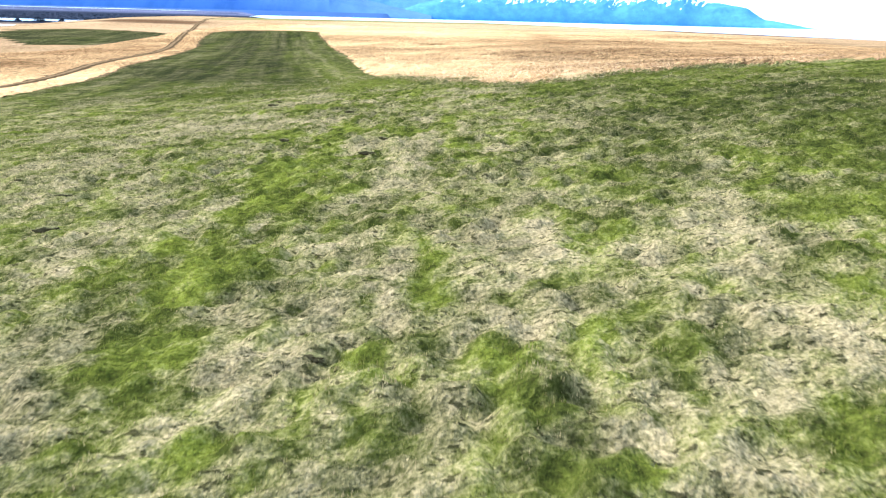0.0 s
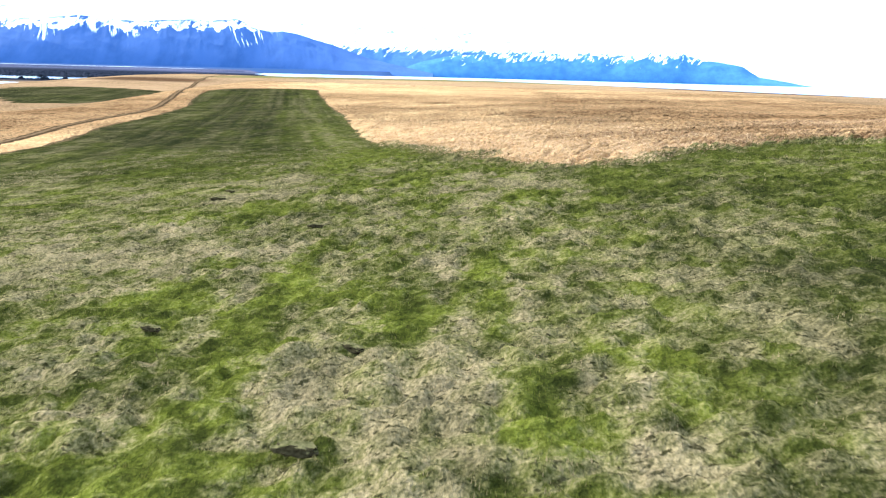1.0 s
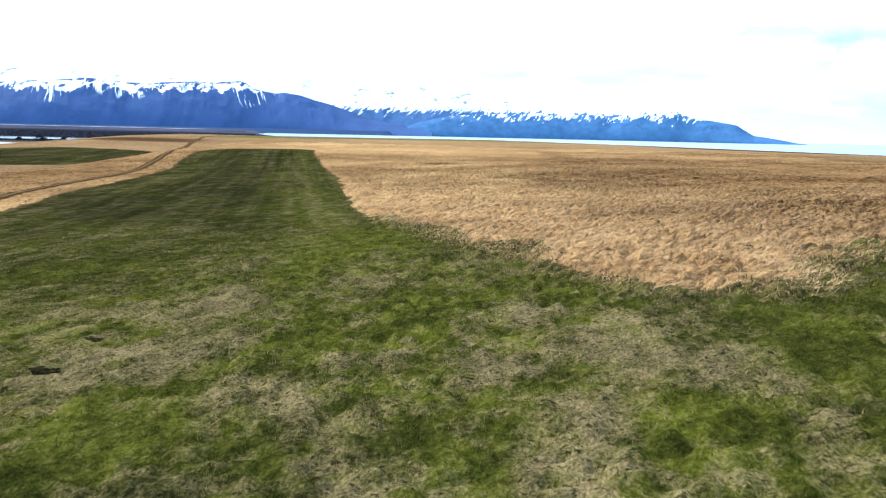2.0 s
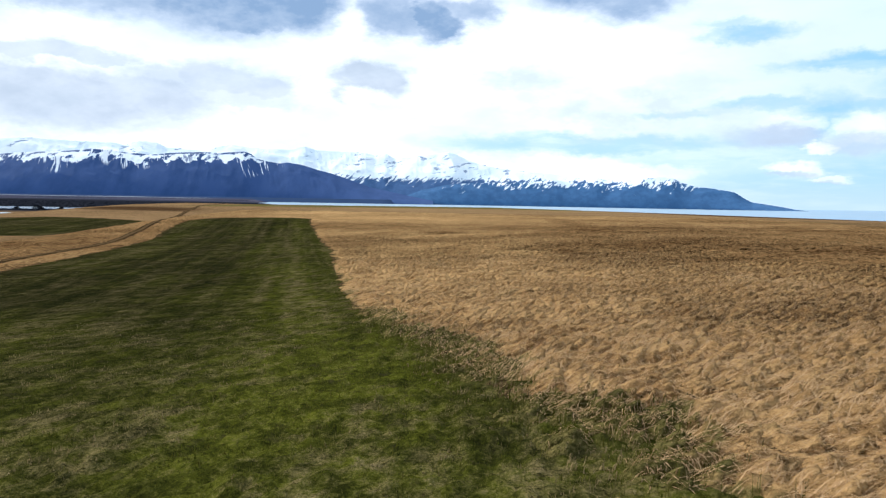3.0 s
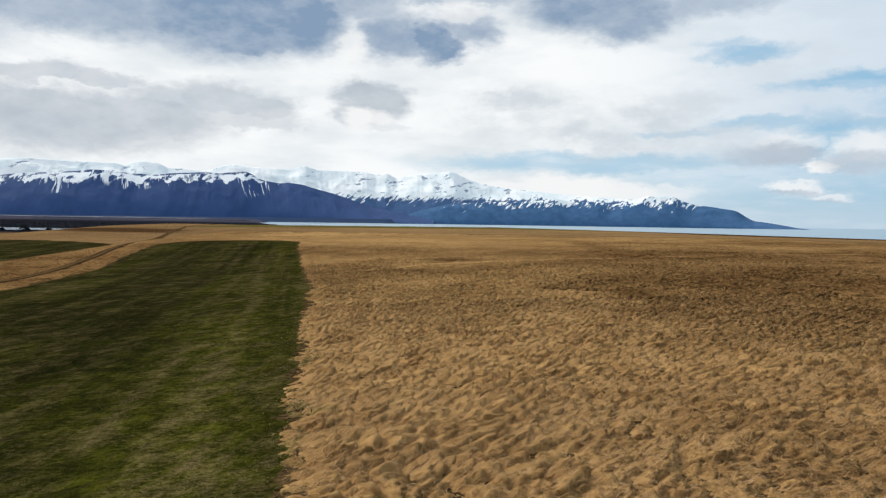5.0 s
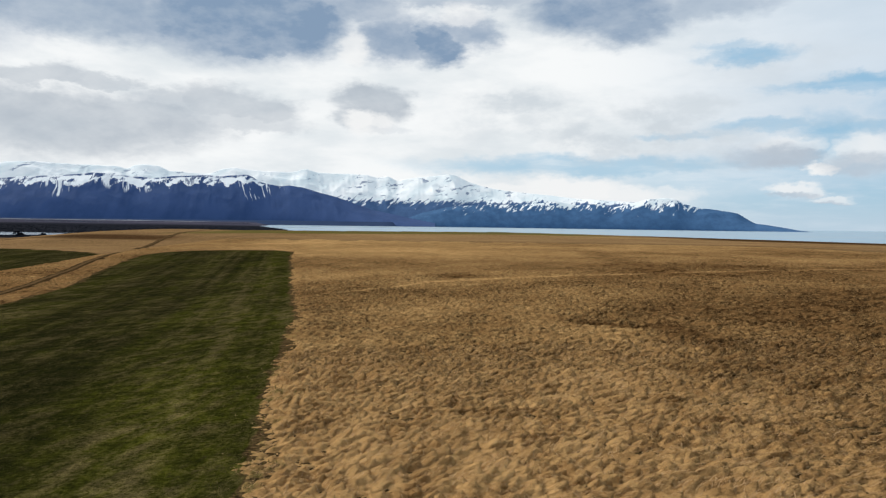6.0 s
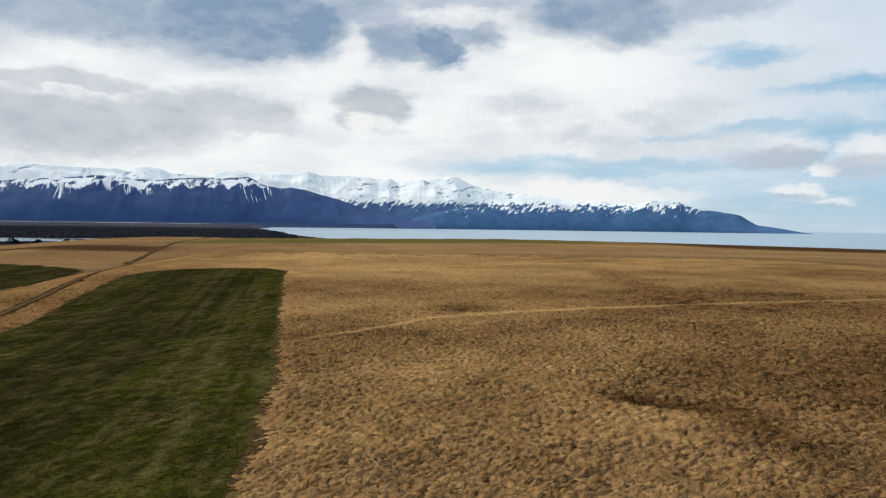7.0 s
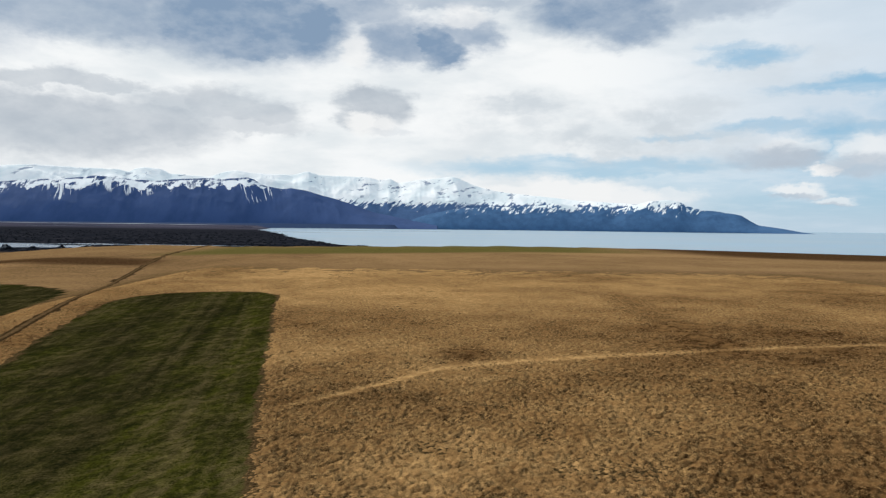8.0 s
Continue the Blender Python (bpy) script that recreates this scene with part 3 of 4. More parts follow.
def mountain_material(name, line, fray_by, blotch_by, hazy_rock_a, hazy_rock_b, crags):
    """Rock, tinted blue for distant haze, with snow above a ragged line: patches and slanting tongues below it, a few
    bare crags above.
    """
    mat, n, bsdf = material(name)
    place = n.add("ShaderNodeNewGeometry").outputs["Position"]
    z = n.add("ShaderNodeSeparateXYZ", Vector=place).outputs["Z"]
    slant = n.vec("ADD", place, n.add("ShaderNodeCombineXYZ", X=n.math("MULTIPLY", z, -0.9), Y=0.0, Z=0.0).outputs[0])
    tongue = n.noise(n.scaled(slant, 1, 0.1, 0.55), 0.045, 4, 0.62, 0.5)
    blotch = n.noise(n.scaled(place, 0.6, 0.1, 1.0), 0.011, 4, 0.55)
    level = n.math("ADD", n.attr("rise"), n.math("ADD", n.math("MULTIPLY", n.math("SUBTRACT", tongue, 0.5), fray_by), n.math("MULTIPLY", n.math("SUBTRACT", blotch, 0.5), blotch_by)))
    crag = n.noise(n.scaled(slant, 0.6, 0.1, 1.4), 0.026, 4, 0.62)
    bare = n.math("MULTIPLY", n.ramp(crag, 0.585, 0.63, 0.0, 1.0), n.ramp(n.noise(place, 0.005, 2, 0.5), 0.44, 0.56, 0.0, crags))
    snow = n.math("MULTIPLY", n.ramp(level, line - 0.025, line + 0.025), n.math("SUBTRACT", 1.0, bare))
    drift = n.noise(n.scaled(slant, 1, 0.2, 0.8), 0.008, 4, 0.5)
    white = n.mix(n.ramp(drift, 0.35, 0.65), (0.70, 0.77, 0.80), (0.86, 0.88, 0.89))
    rock = n.mix(n.ramp(n.noise(place, 0.02, 6, 0.65), 0.35, 0.65), hazy_rock_a, hazy_rock_b)
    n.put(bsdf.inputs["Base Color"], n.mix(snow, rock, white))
    bsdf.inputs["Roughness"].default_value = 0.9
    bsdf.inputs["Specular IOR Level"].default_value = 0.1
    n.put(bsdf.inputs["Normal"], n.add("ShaderNodeBump", Strength=0.3, Distance=12.0, Height=drift).outputs[0])
    return mat


def plateau_material(hazy_rock_a, hazy_rock_b):
    """Dark rock, tinted blue for distant haze, with a thin bare rim, a ragged snow band below it, dark ribs in the band
    and snow in slanting gullies.
    """
    mat, n, bsdf = material("snow_streaked_rock")
    place = n.add("ShaderNodeNewGeometry").outputs["Position"]
    z = n.add("ShaderNodeSeparateXYZ", Vector=place).outputs["Z"]
    slant = n.vec("ADD", place, n.add("ShaderNodeCombineXYZ", X=n.math("MULTIPLY", z, 0.65), Y=0.0, Z=0.0).outputs[0])
    rise = n.attr("rise")
    lobe = n.noise(n.scaled(place, 1, 0.05, 0.5), 0.012, 3, 0.55)
    fray = n.noise(n.scaled(slant, 1, 0.05, 0.85), 0.034, 4, 0.62)
    level = n.math("ADD", rise, n.math("ADD", n.math("MULTIPLY", n.math("SUBTRACT", lobe, 0.5), 0.62), n.math("MULTIPLY", n.math("SUBTRACT", fray, 0.5), 0.42)))
    level = n.math("SUBTRACT", level, n.math("MULTIPLY", n.attr("bare"), 0.4))
    gapped = n.ramp(n.noise(n.scaled(place, 1, 0.05, 0.9), 0.028, 4, 0.6), 0.40, 0.46)
    band = n.math("MULTIPLY", n.ramp(level, 0.80, 0.82), n.math("MAXIMUM", gapped, n.ramp(level, 0.98, 1.04)))
    ledge = n.noise(n.scaled(place, 0.10, 0.03, 1.0), 0.11, 3, 0.6)
    rim = n.ramp(n.math("ADD", rise, n.math("MULTIPLY", n.math("SUBTRACT", ledge, 0.5), 0.10)), 0.95, 0.965)
    rim = n.math("MULTIPLY", rim, n.ramp(n.noise(n.scaled(place, 1, 0.05, 0.2), 0.014, 3, 0.6), 0.40, 0.50, 0.1, 1.0))
    rib = n.noise(n.scaled(slant, 1, 0.05, 0.22), 0.05, 4, 0.65)
    ribs = n.math("MULTIPLY", n.ramp(rib, 0.52, 0.57), n.ramp(n.noise(n.scaled(place, 1, 0.05, 0.2), 0.0045, 2, 0.5), 0.47, 0.55, 0.0, 0.95))
    band = n.math("MULTIPLY", band, n.math("SUBTRACT", 1.0, n.math("MAXIMUM", rim, ribs)))
    reach = n.math("ADD", rise, n.math("MULTIPLY", n.math("SUBTRACT", n.noise(n.scaled(place, 1, 0.05, 0.3), 0.006, 2, 0.5), 0.5), 1.3))
    chute = n.noise(n.scaled(slant, 1, 0.03, 0.07), 0.075, 3, 0.5)
    thin = n.math("MULTIPLY", n.ramp(chute, 0.58, 0.62), n.ramp(reach, 0.68, 0.78))
    snow = n.math("MAXIMUM", band, n.math("MULTIPLY", thin, n.ramp(n.attr("bare"), 0.6, 1.0, 0.85, 0.0)))
    rock = n.mix(n.ramp(n.noise(n.scaled(place, 1, 0.3, 0.5), 0.012, 6, 0.65), 0.35, 0.65), hazy_rock_a, hazy_rock_b)
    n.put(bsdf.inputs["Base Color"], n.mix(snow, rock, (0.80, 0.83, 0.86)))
    bsdf.inputs["Roughness"].default_value = 0.9
    bsdf.inputs["Specular IOR Level"].default_value = 0.1
    n.put(bsdf.inputs["Normal"], n.add("ShaderNodeBump", Strength=0.25, Distance=5.0, Height=fray).outputs[0])
    return mat


def soil_material(name, dark, light):
    mat, n, bsdf = material(name)
    place = n.add("ShaderNodeNewGeometry").outputs["Position"]
    n.put(bsdf.inputs["Base Color"], n.mix(n.ramp(n.noise(place, 30, 5, 0.7), 0.3, 0.7), dark, light))
    bsdf.inputs["Roughness"].default_value = 0.95
    bsdf.inputs["Specular IOR Level"].default_value = 0.0
    return mat


def track_material():
    mat, n, bsdf = material("track_earth")
    place = n.add("ShaderNodeNewGeometry").outputs["Position"]
    fine = n.noise(place, 6, 5, 0.7)
    earth = n.mix(n.ramp(fine, 0.3, 0.7), (0.020, 0.012, 0.006), (0.048, 0.029, 0.013))
    crown = n.mix(n.ramp(fine, 0.3, 0.7), (0.065, 0.038, 0.017), (0.130, 0.080, 0.036))
    rut = n.ramp(n.math("ADD", n.attr("rut"), n.math("MULTIPLY", n.math("SUBTRACT", n.noise(place, 1.3, 4, 0.6), 0.5), 0.9)), 0.3, 0.7)
    n.put(bsdf.inputs["Base Color"], n.mix(rut, crown, earth))
    bsdf.inputs["Roughness"].default_value = 0.95
    bsdf.inputs["Specular IOR Level"].default_value = 0.0
    return mat


# the clods' soil is darkened to include the shadow under the turf lip
GROUND, SHADED_SOIL, TRACK = ground_material(), soil_material("shaded_soil", (0.011, 0.009, 0.004), (0.038, 0.029, 0.012)), track_material()
TURF = soil_material("turf", (0.034, 0.033, 0.009), (0.115, 0.092, 0.036))
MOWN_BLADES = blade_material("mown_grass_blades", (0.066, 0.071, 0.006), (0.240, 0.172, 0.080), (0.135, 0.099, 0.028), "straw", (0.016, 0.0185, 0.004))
TALL_BLADES = blade_material("dry_grass_blades", (0.088, 0.048, 0.020), (0.50, 0.325, 0.165), (0.24, 0.134, 0.056), "tone")
THATCH = thatch_material((0.040, 0.019, 0.007), (0.48, 0.288, 0.117), (0.23, 0.123, 0.046))
SEA_WATER = water_material("sea_water", (0.20, 0.29, 0.36), 0.27, 0.08, 0.6)
STILL_WATER = water_material("still_water", (0.10, 0.13, 0.16), 0.12, 0.3, 0.05)


# ---- ground, sea, ponds ----
def build_ground():
    xs = np.array((spread(-6, -45, 0.1, 1.022) + spread(-46, -5200, 0.95, 1.08))[::-1] + list(np.arange(-6, -3.6, 0.07)) + list(np.arange(-3.6, 3.6, 0.048)) + list(np.arange(3.6, 6.01, 0.07)) + spread(6, 30, 0.1, 1.03) + spread(31, 5200, 0.9, 1.08))
    ys = np.array(spread(6, -400, 0.3, 1.12)[::-1] + list(np.arange(6, 10, 0.2)) + list(np.arange(10, 27, 0.046)) + list(np.arange(27, 32.01, 0.09)) + spread(32, 150, 0.1, 1.013) + spread(152, 5200, 1.6, 1.04))
    x, y = (g.ravel() for g in np.meshgrid(xs, ys))
    z, top, plain = land(x, y)
    edge = terrace_edge(x)
    z = z + micro(x, y)
    ragged = mown_depth(x, y)
    mown = np.maximum(step(ragged, -0.55, -0.05), step(ragged + 2.4 * (value_noise(x, y, 0.9, 44) - 0.5), -1.3, -0.5) * step(y, 52, 44))
    attrs = {
        "mown": mown, "straw": straw(x, y), "dark_sward": dark_sward(x, y), "strip": step(y, 26, 44), "merged": merged(x, y), "tone": tone(x, y), "heath": np.maximum(1 - top, 0) * 1.0,
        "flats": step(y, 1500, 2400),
        "verge": np.maximum(step(y, edge - 95, edge - 70) * step(x - 0.25 * (edge - y), 45, 80), step(x, -60, -70) * step(np.abs(y - 203 + 0.25 * (x + 71) - 6 * (value_noise(x, y, 14, 32) - 0.5)), 9, 4)),
        "late": step(y, edge - 68, edge - 58) * step(x, 75, 30) * step(x, -80, -66) * step(value_noise(x, y, 30, 31), 0.0, 0.35) * 0.85,
    }
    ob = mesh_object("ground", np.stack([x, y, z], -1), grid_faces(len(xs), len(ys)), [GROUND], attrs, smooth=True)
    return tagged(ob, "gently sloping grassland terrace above a dark coastal plain", "ground", kind="structure")


build_ground()
gx, gy = np.meshgrid(np.linspace(-4990, 4990, 41), np.linspace(280, 4995, 61))
gz = SEA + 9 * step(gy, 4300, 5000) ** 2  # the horizon stands at eye level
tagged(mesh_object("sea", np.stack([gx.ravel(), gy.ravel(), gz.ravel()], -1), grid_faces(41, 61), [SEA_WATER], smooth=True),
       "pale blue rippled fjord water under a cloudy sky", "sea", kind="structure")


def pond(cx, cy, rx, ry, seed, level=PLAIN + 0.22):
    """A shallow sheet of water with a wandering outline."""
    a = np.linspace(0, 2 * math.pi, 72, endpoint=False)
    r = 0.75 + 0.55 * (value_noise(np.cos(a) * 3, np.sin(a) * 3, 1.0, seed) - 0.3)
    rim = np.stack([cx + rx * r * np.cos(a), cy + ry * r * np.sin(a), np.full(72, level)], -1)
    bed = rim * (1, 1, 0) + (0, 0, level - 0.5)
    verts = np.vstack([rim, bed, [[cx, cy, level]]])
    i = np.arange(72)
    j = (i + 1) % 72
    faces = np.vstack([np.stack([i, j, np.full(72, 144)], -1), np.stack([i, i + 72, j + 72], -1), np.stack([i, j + 72, j], -1)])
    return tagged(mesh_object("pond", verts, faces, [STILL_WATER]), "shallow pond lying in the dark heath plain", "pond", "ponds on the plain", "structure")


for row in ((-225, 392, 45, 30, 1), (-198, 440, 30, 8, 2), (-155, 437, 40, 5, 3), (-262, 430, 40, 10, 4), (-1330, 2400, 150, 45, 5, 1.0), (-900, 2500, 160, 25, 6, 1.2)):
    pond(*row)


def scrub():
    """Low dark bushes all over the plain."""
    r = np.random.default_rng(11)
    y = 340 + 900 * r.random(5200) ** 1.6
    x = r.uniform(-0.95, 0.0, 5200) * y * 0.78
    keep = (x < shore_x(y) - 12) & (y > terrace_edge(x) + 14)
    for px, py, rx, ry in ((-225, 392, 45, 30), (-198, 440, 30, 8), (-155, 437, 40, 5), (-262, 430, 40, 10)):
        keep &= np.hypot((x - px) / rx, (y - py) / ry) > 1.15
    x, y = x[keep], y[keep]
    n, sides = len(x), 6
    size, ground = r.uniform(0.4, 1.3, n), land(x, y)[0]
    a = np.linspace(0, 2 * math.pi, sides, endpoint=False)[None, :] + r.uniform(0, 6, n)[:, None]
    rings = []
    for rr, hh in ((1.0, -0.1), (0.8, 0.35)):
        q = rr * size[:, None] * r.uniform(0.7, 1.3, (n, sides))
        rings.append(np.stack([x[:, None] + q * np.cos(a), y[:, None] + q * np.sin(a), ground[:, None] + hh * size[:, None] * r.uniform(0.6, 1.3, (n, sides))], -1))
    top = np.stack([x, y, ground + 0.5 * size], -1)[:, None]
    verts = np.concatenate([*rings, top], 1).reshape(-1, 3)
    i, j, m = np.arange(sides), (np.arange(sides) + 1) % sides, 2 * sides + 1
    tri = np.vstack([np.stack([i, j, j + sides], -1), np.stack([i, j + sides, i + sides], -1), np.stack([i + sides, j + sides, np.full(sides, 2 * sides)], -1)])
    faces = (tri[None] + m * np.arange(n)[:, None, None]).reshape(-1, 3)
    tagged(mesh_object("heath_scrub", verts, faces, [SCRUB]), "low dark heath bushes covering the coastal plain", "bushes", kind="stuff")


BUSHES = ((-189, 345, 5.0, 2.0), (-197, 355, 6.0, 2.5), (-187, 358, 4.0, 1.7), (-179, 366, 4.5, 1.9), (-204, 351, 4.2, 1.6), (-171, 372, 3.5, 1.4))
SCRUB = soil_material("dark_scrub", (0.006, 0.008, 0.012), (0.019, 0.020, 0.024))
scrub()


# ---- bare bushes beside the ponds ----
def pond_bush(seed, wide, tall):
    """A low willow bush: splayed stems and a ragged crown of many small leaf clumps."""
    r = np.random.default_rng(seed)
    ob = new("bush")
    verts, faces = [], []
    for a in r.uniform(0, 6.3, 7):
        lean, up = r.uniform(0.3, 0.8) * wide / 2, r.uniform(0.5, 0.85) * tall
        for k in range(3):
            c = (math.cos(a + 2.1 * k), math.sin(a + 2.1 * k))
            verts += [(0.10 * c[0], 0.10 * c[1], -0.15), (lean * math.cos(a) + 0.03 * c[0], lean * math.sin(a) + 0.03 * c[1], up)]
        m = len(verts) - 6
        faces += [(m + 2 * k, m + 2 * ((k + 1) % 3), m + 2 * ((k + 1) % 3) + 1, m + 2 * k + 1) for k in range(3)]
    mesh_object("stems", np.array(verts), np.array(faces), [SCRUB], parent=ob)
    n = 420
    a, h, q = r.uniform(0, 6.3, n), r.uniform(0.1, 1, n), np.sqrt(r.random(n))
    reach = wide / 2 * q * (1.15 - 0.75 * h) * (0.75 + 0.5 * value_noise(3 * np.cos(a), 3 * np.sin(a), 1.0, seed))
    centre = np.stack([reach * np.cos(a), reach * np.sin(a), h * tall * (1 - 0.35 * q * q)], -1)
    leaf = centre[:, None] + r.normal(0, 0.16, (n, 3, 3))
    mesh_object("crown", leaf.reshape(-1, 3), np.arange(3 * n).reshape(-1, 3), [SCRUB], parent=ob)
    return ob


for k, (bx, by, wide, tall) in enumerate(BUSHES):
    bush = pond_bush(80 + k, wide, tall)
    bush.location = (bx, by, float(land(bx, by)[0]) - 0.1)
    tagged(bush, "low dark willow bush beside a pale pond", "bush", "bushes beside the ponds")


# ---- the dirt track ----
def build_track():
    line = ((-24, -40), (-24.5, 0), (-25, 22), (-26, 40), (-27.5, 55), (-29.7, 66.4), (-32.6, 79), (-34.4, 92), (-37, 104), (-40.6, 116), (-44.5, 130), (-50, 147), (-57, 168), (-65, 194), (-70.5, 218), (-78.5, 256), (-84, 285))
    s = np.linspace(0, len(line) - 1, 260)
    k = np.arange(len(line))
    px, py = (np.interp(s, k, [p[a] for p in line]) for a in (0, 1))
    for _ in range(14):
        px[1:-1], py[1:-1] = (px[:-2] + 2 * px[1:-1] + px[2:]) / 4, (py[:-2] + 2 * py[1:-1] + py[2:]) / 4
    tx, ty = np.gradient(px), np.gradient(py)
    length = np.hypot(tx, ty)
    nx, ny = ty / length, -tx / length
    across = np.linspace(-1.25, 1.25, 17)
    rut = np.exp(-((np.abs(across) - 0.55) / 0.42) ** 2)
    off = across[None, :] + 0.25 * (value_noise(py, 0 * py, 7, 40)[:, None] - 0.5)
    x, y = px[:, None] + nx[:, None] * off, py[:, None] + ny[:, None] * off
    lift = 0.07 * np.cos(across / 1.25 * math.pi / 2) - 0.05 * rut - 0.01
    z = terrace(x, y) + lift + 0.03 * (value_noise(x, y, 0.8, 41) - 0.4)
    z[:, (0, -1)] = terrace(x, y)[:, (0, -1)] - 0.08
    ob = mesh_object("dirt_track", np.stack([x, y, z], -1).reshape(-1, 3), grid_faces(17, 260), [TRACK], {"rut": np.tile(rut, 260)}, smooth=True)
    tagged(ob, "narrow earth farm track with two wheel ruts through dry grass", "track", kind="structure")


build_track()


# ---- mountains ----
def mountain(name, label, crest, near_r, far_r, mat, seed, ribs, rough, base, shape, local, snowline):
    """A range seen over the water: crest as (azimuth, elevation) pairs, in degrees from the last part of the way."""
    ex, ey, ez = -3.4, 59.6, 8.4
    az = np.arange(crest[0][0], crest[-1][0] + 0.01, 0.07)
    el = np.interp(az, *zip(*crest))
    el = np.convolve(np.pad(el, 2, "edge"), np.ones(5) / 5, "valid")
    u = np.linspace(0, 1.25, 64)
    A, U = np.meshgrid(az, u)
    E = np.tile(el, (len(u), 1))
    top = np.tan(np.radians(E)) * far_r + ez - base
    R = near_r + (far_r - near_r) * U
    rad = np.radians(A)
    mx, my = R * np.sin(rad), R * np.cos(rad)
    ridge = sum(a * (1 - np.abs(2 * value_noise(mx + 0.3 * my, my, cell * ribs, seed + k) - 1)) for k, (cell, a) in enumerate(((190, 0.55), (85, 0.28), (38, 0.14))))
    body = np.where(U <= 1, np.clip(U, 0, 1) ** shape, 1 - 1.2 * (U - 1))
    H = top * body * (1 + 0.42 * rough * (ridge - 0.55) * np.clip(U * (1.0 - U) * 3.6, 0, 1)) * (1 + 0.022 * rough * (value_noise(A, 0 * U, 0.5, seed + 7) + 0.6 * value_noise(A, 0 * U, 0.18, seed + 8) - 0.8))
    verts = np.stack([ex + R * np.sin(rad), ey + R * np.cos(rad), base + H - 6 * (U == 0)], -1).reshape(-1, 3)
    rise = np.clip(H / np.maximum(top * local + (1 - local) * np.max(top), 1), 0, 2)
    ob = new(name)
    ob.location = (ex, ey + near_r, base)
    faces, rise, bare = grid_faces(len(az), len(u)), rise.ravel(), step(A, -17.5, -13.0).ravel()
    high = rise[faces].mean(1) > snowline
    for part_name, chosen in (("snowy_crest", high), ("rock_slope", ~high)):
        used, back = np.unique(faces[chosen], return_inverse=True)
        mesh_object(part_name, verts[used] - ob.location, back.reshape(-1, 4), [mat], {"rise": rise[used], "bare": bare[used]}, smooth=True, parent=ob)
    return tagged(ob, label, "mountain", "mountains across the fjord")


# the blue of far-off air is mixed into these rock colours
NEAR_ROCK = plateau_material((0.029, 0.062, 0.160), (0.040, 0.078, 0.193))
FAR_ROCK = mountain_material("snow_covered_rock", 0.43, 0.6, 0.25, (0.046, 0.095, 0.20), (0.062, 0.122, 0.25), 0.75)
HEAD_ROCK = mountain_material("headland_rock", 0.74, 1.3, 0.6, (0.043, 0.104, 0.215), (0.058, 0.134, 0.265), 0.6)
mountain("snowy_mountain_range", "high snow-covered mountain range with haze-blue lower slopes beyond the fjord",
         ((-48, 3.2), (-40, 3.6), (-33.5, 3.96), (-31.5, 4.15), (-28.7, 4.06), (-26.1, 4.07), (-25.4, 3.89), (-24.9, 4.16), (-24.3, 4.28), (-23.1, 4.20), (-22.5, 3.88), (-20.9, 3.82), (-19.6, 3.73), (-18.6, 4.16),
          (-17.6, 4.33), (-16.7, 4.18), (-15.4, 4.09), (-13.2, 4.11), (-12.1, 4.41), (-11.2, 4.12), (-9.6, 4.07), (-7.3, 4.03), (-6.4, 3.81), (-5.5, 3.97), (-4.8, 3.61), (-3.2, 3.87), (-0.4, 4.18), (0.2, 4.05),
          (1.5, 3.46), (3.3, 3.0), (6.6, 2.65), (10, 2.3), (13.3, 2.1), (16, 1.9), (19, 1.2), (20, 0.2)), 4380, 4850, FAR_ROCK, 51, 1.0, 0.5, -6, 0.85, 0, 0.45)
mountain("headland", "haze-blue rocky headland with snow patches along its crest",
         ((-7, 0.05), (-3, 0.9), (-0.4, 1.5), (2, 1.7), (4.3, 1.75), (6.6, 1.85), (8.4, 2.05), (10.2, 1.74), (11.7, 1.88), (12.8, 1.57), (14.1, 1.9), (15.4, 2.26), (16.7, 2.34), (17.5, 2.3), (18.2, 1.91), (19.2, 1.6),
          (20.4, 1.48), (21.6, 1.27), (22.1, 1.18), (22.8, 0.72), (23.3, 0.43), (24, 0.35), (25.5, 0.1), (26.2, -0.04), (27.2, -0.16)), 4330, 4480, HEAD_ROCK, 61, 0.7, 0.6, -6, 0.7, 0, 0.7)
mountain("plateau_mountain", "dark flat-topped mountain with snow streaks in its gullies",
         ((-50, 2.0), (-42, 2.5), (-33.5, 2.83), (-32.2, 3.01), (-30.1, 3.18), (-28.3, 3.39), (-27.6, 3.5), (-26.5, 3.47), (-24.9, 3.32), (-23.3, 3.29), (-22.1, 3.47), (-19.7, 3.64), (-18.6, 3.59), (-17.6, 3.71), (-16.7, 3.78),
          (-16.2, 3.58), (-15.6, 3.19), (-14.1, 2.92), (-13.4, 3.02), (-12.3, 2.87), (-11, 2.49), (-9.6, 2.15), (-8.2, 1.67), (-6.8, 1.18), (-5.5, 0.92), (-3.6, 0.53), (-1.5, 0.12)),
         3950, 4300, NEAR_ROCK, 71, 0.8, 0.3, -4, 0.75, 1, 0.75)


# ---- grass ----
rng = np.random.default_rng(5)


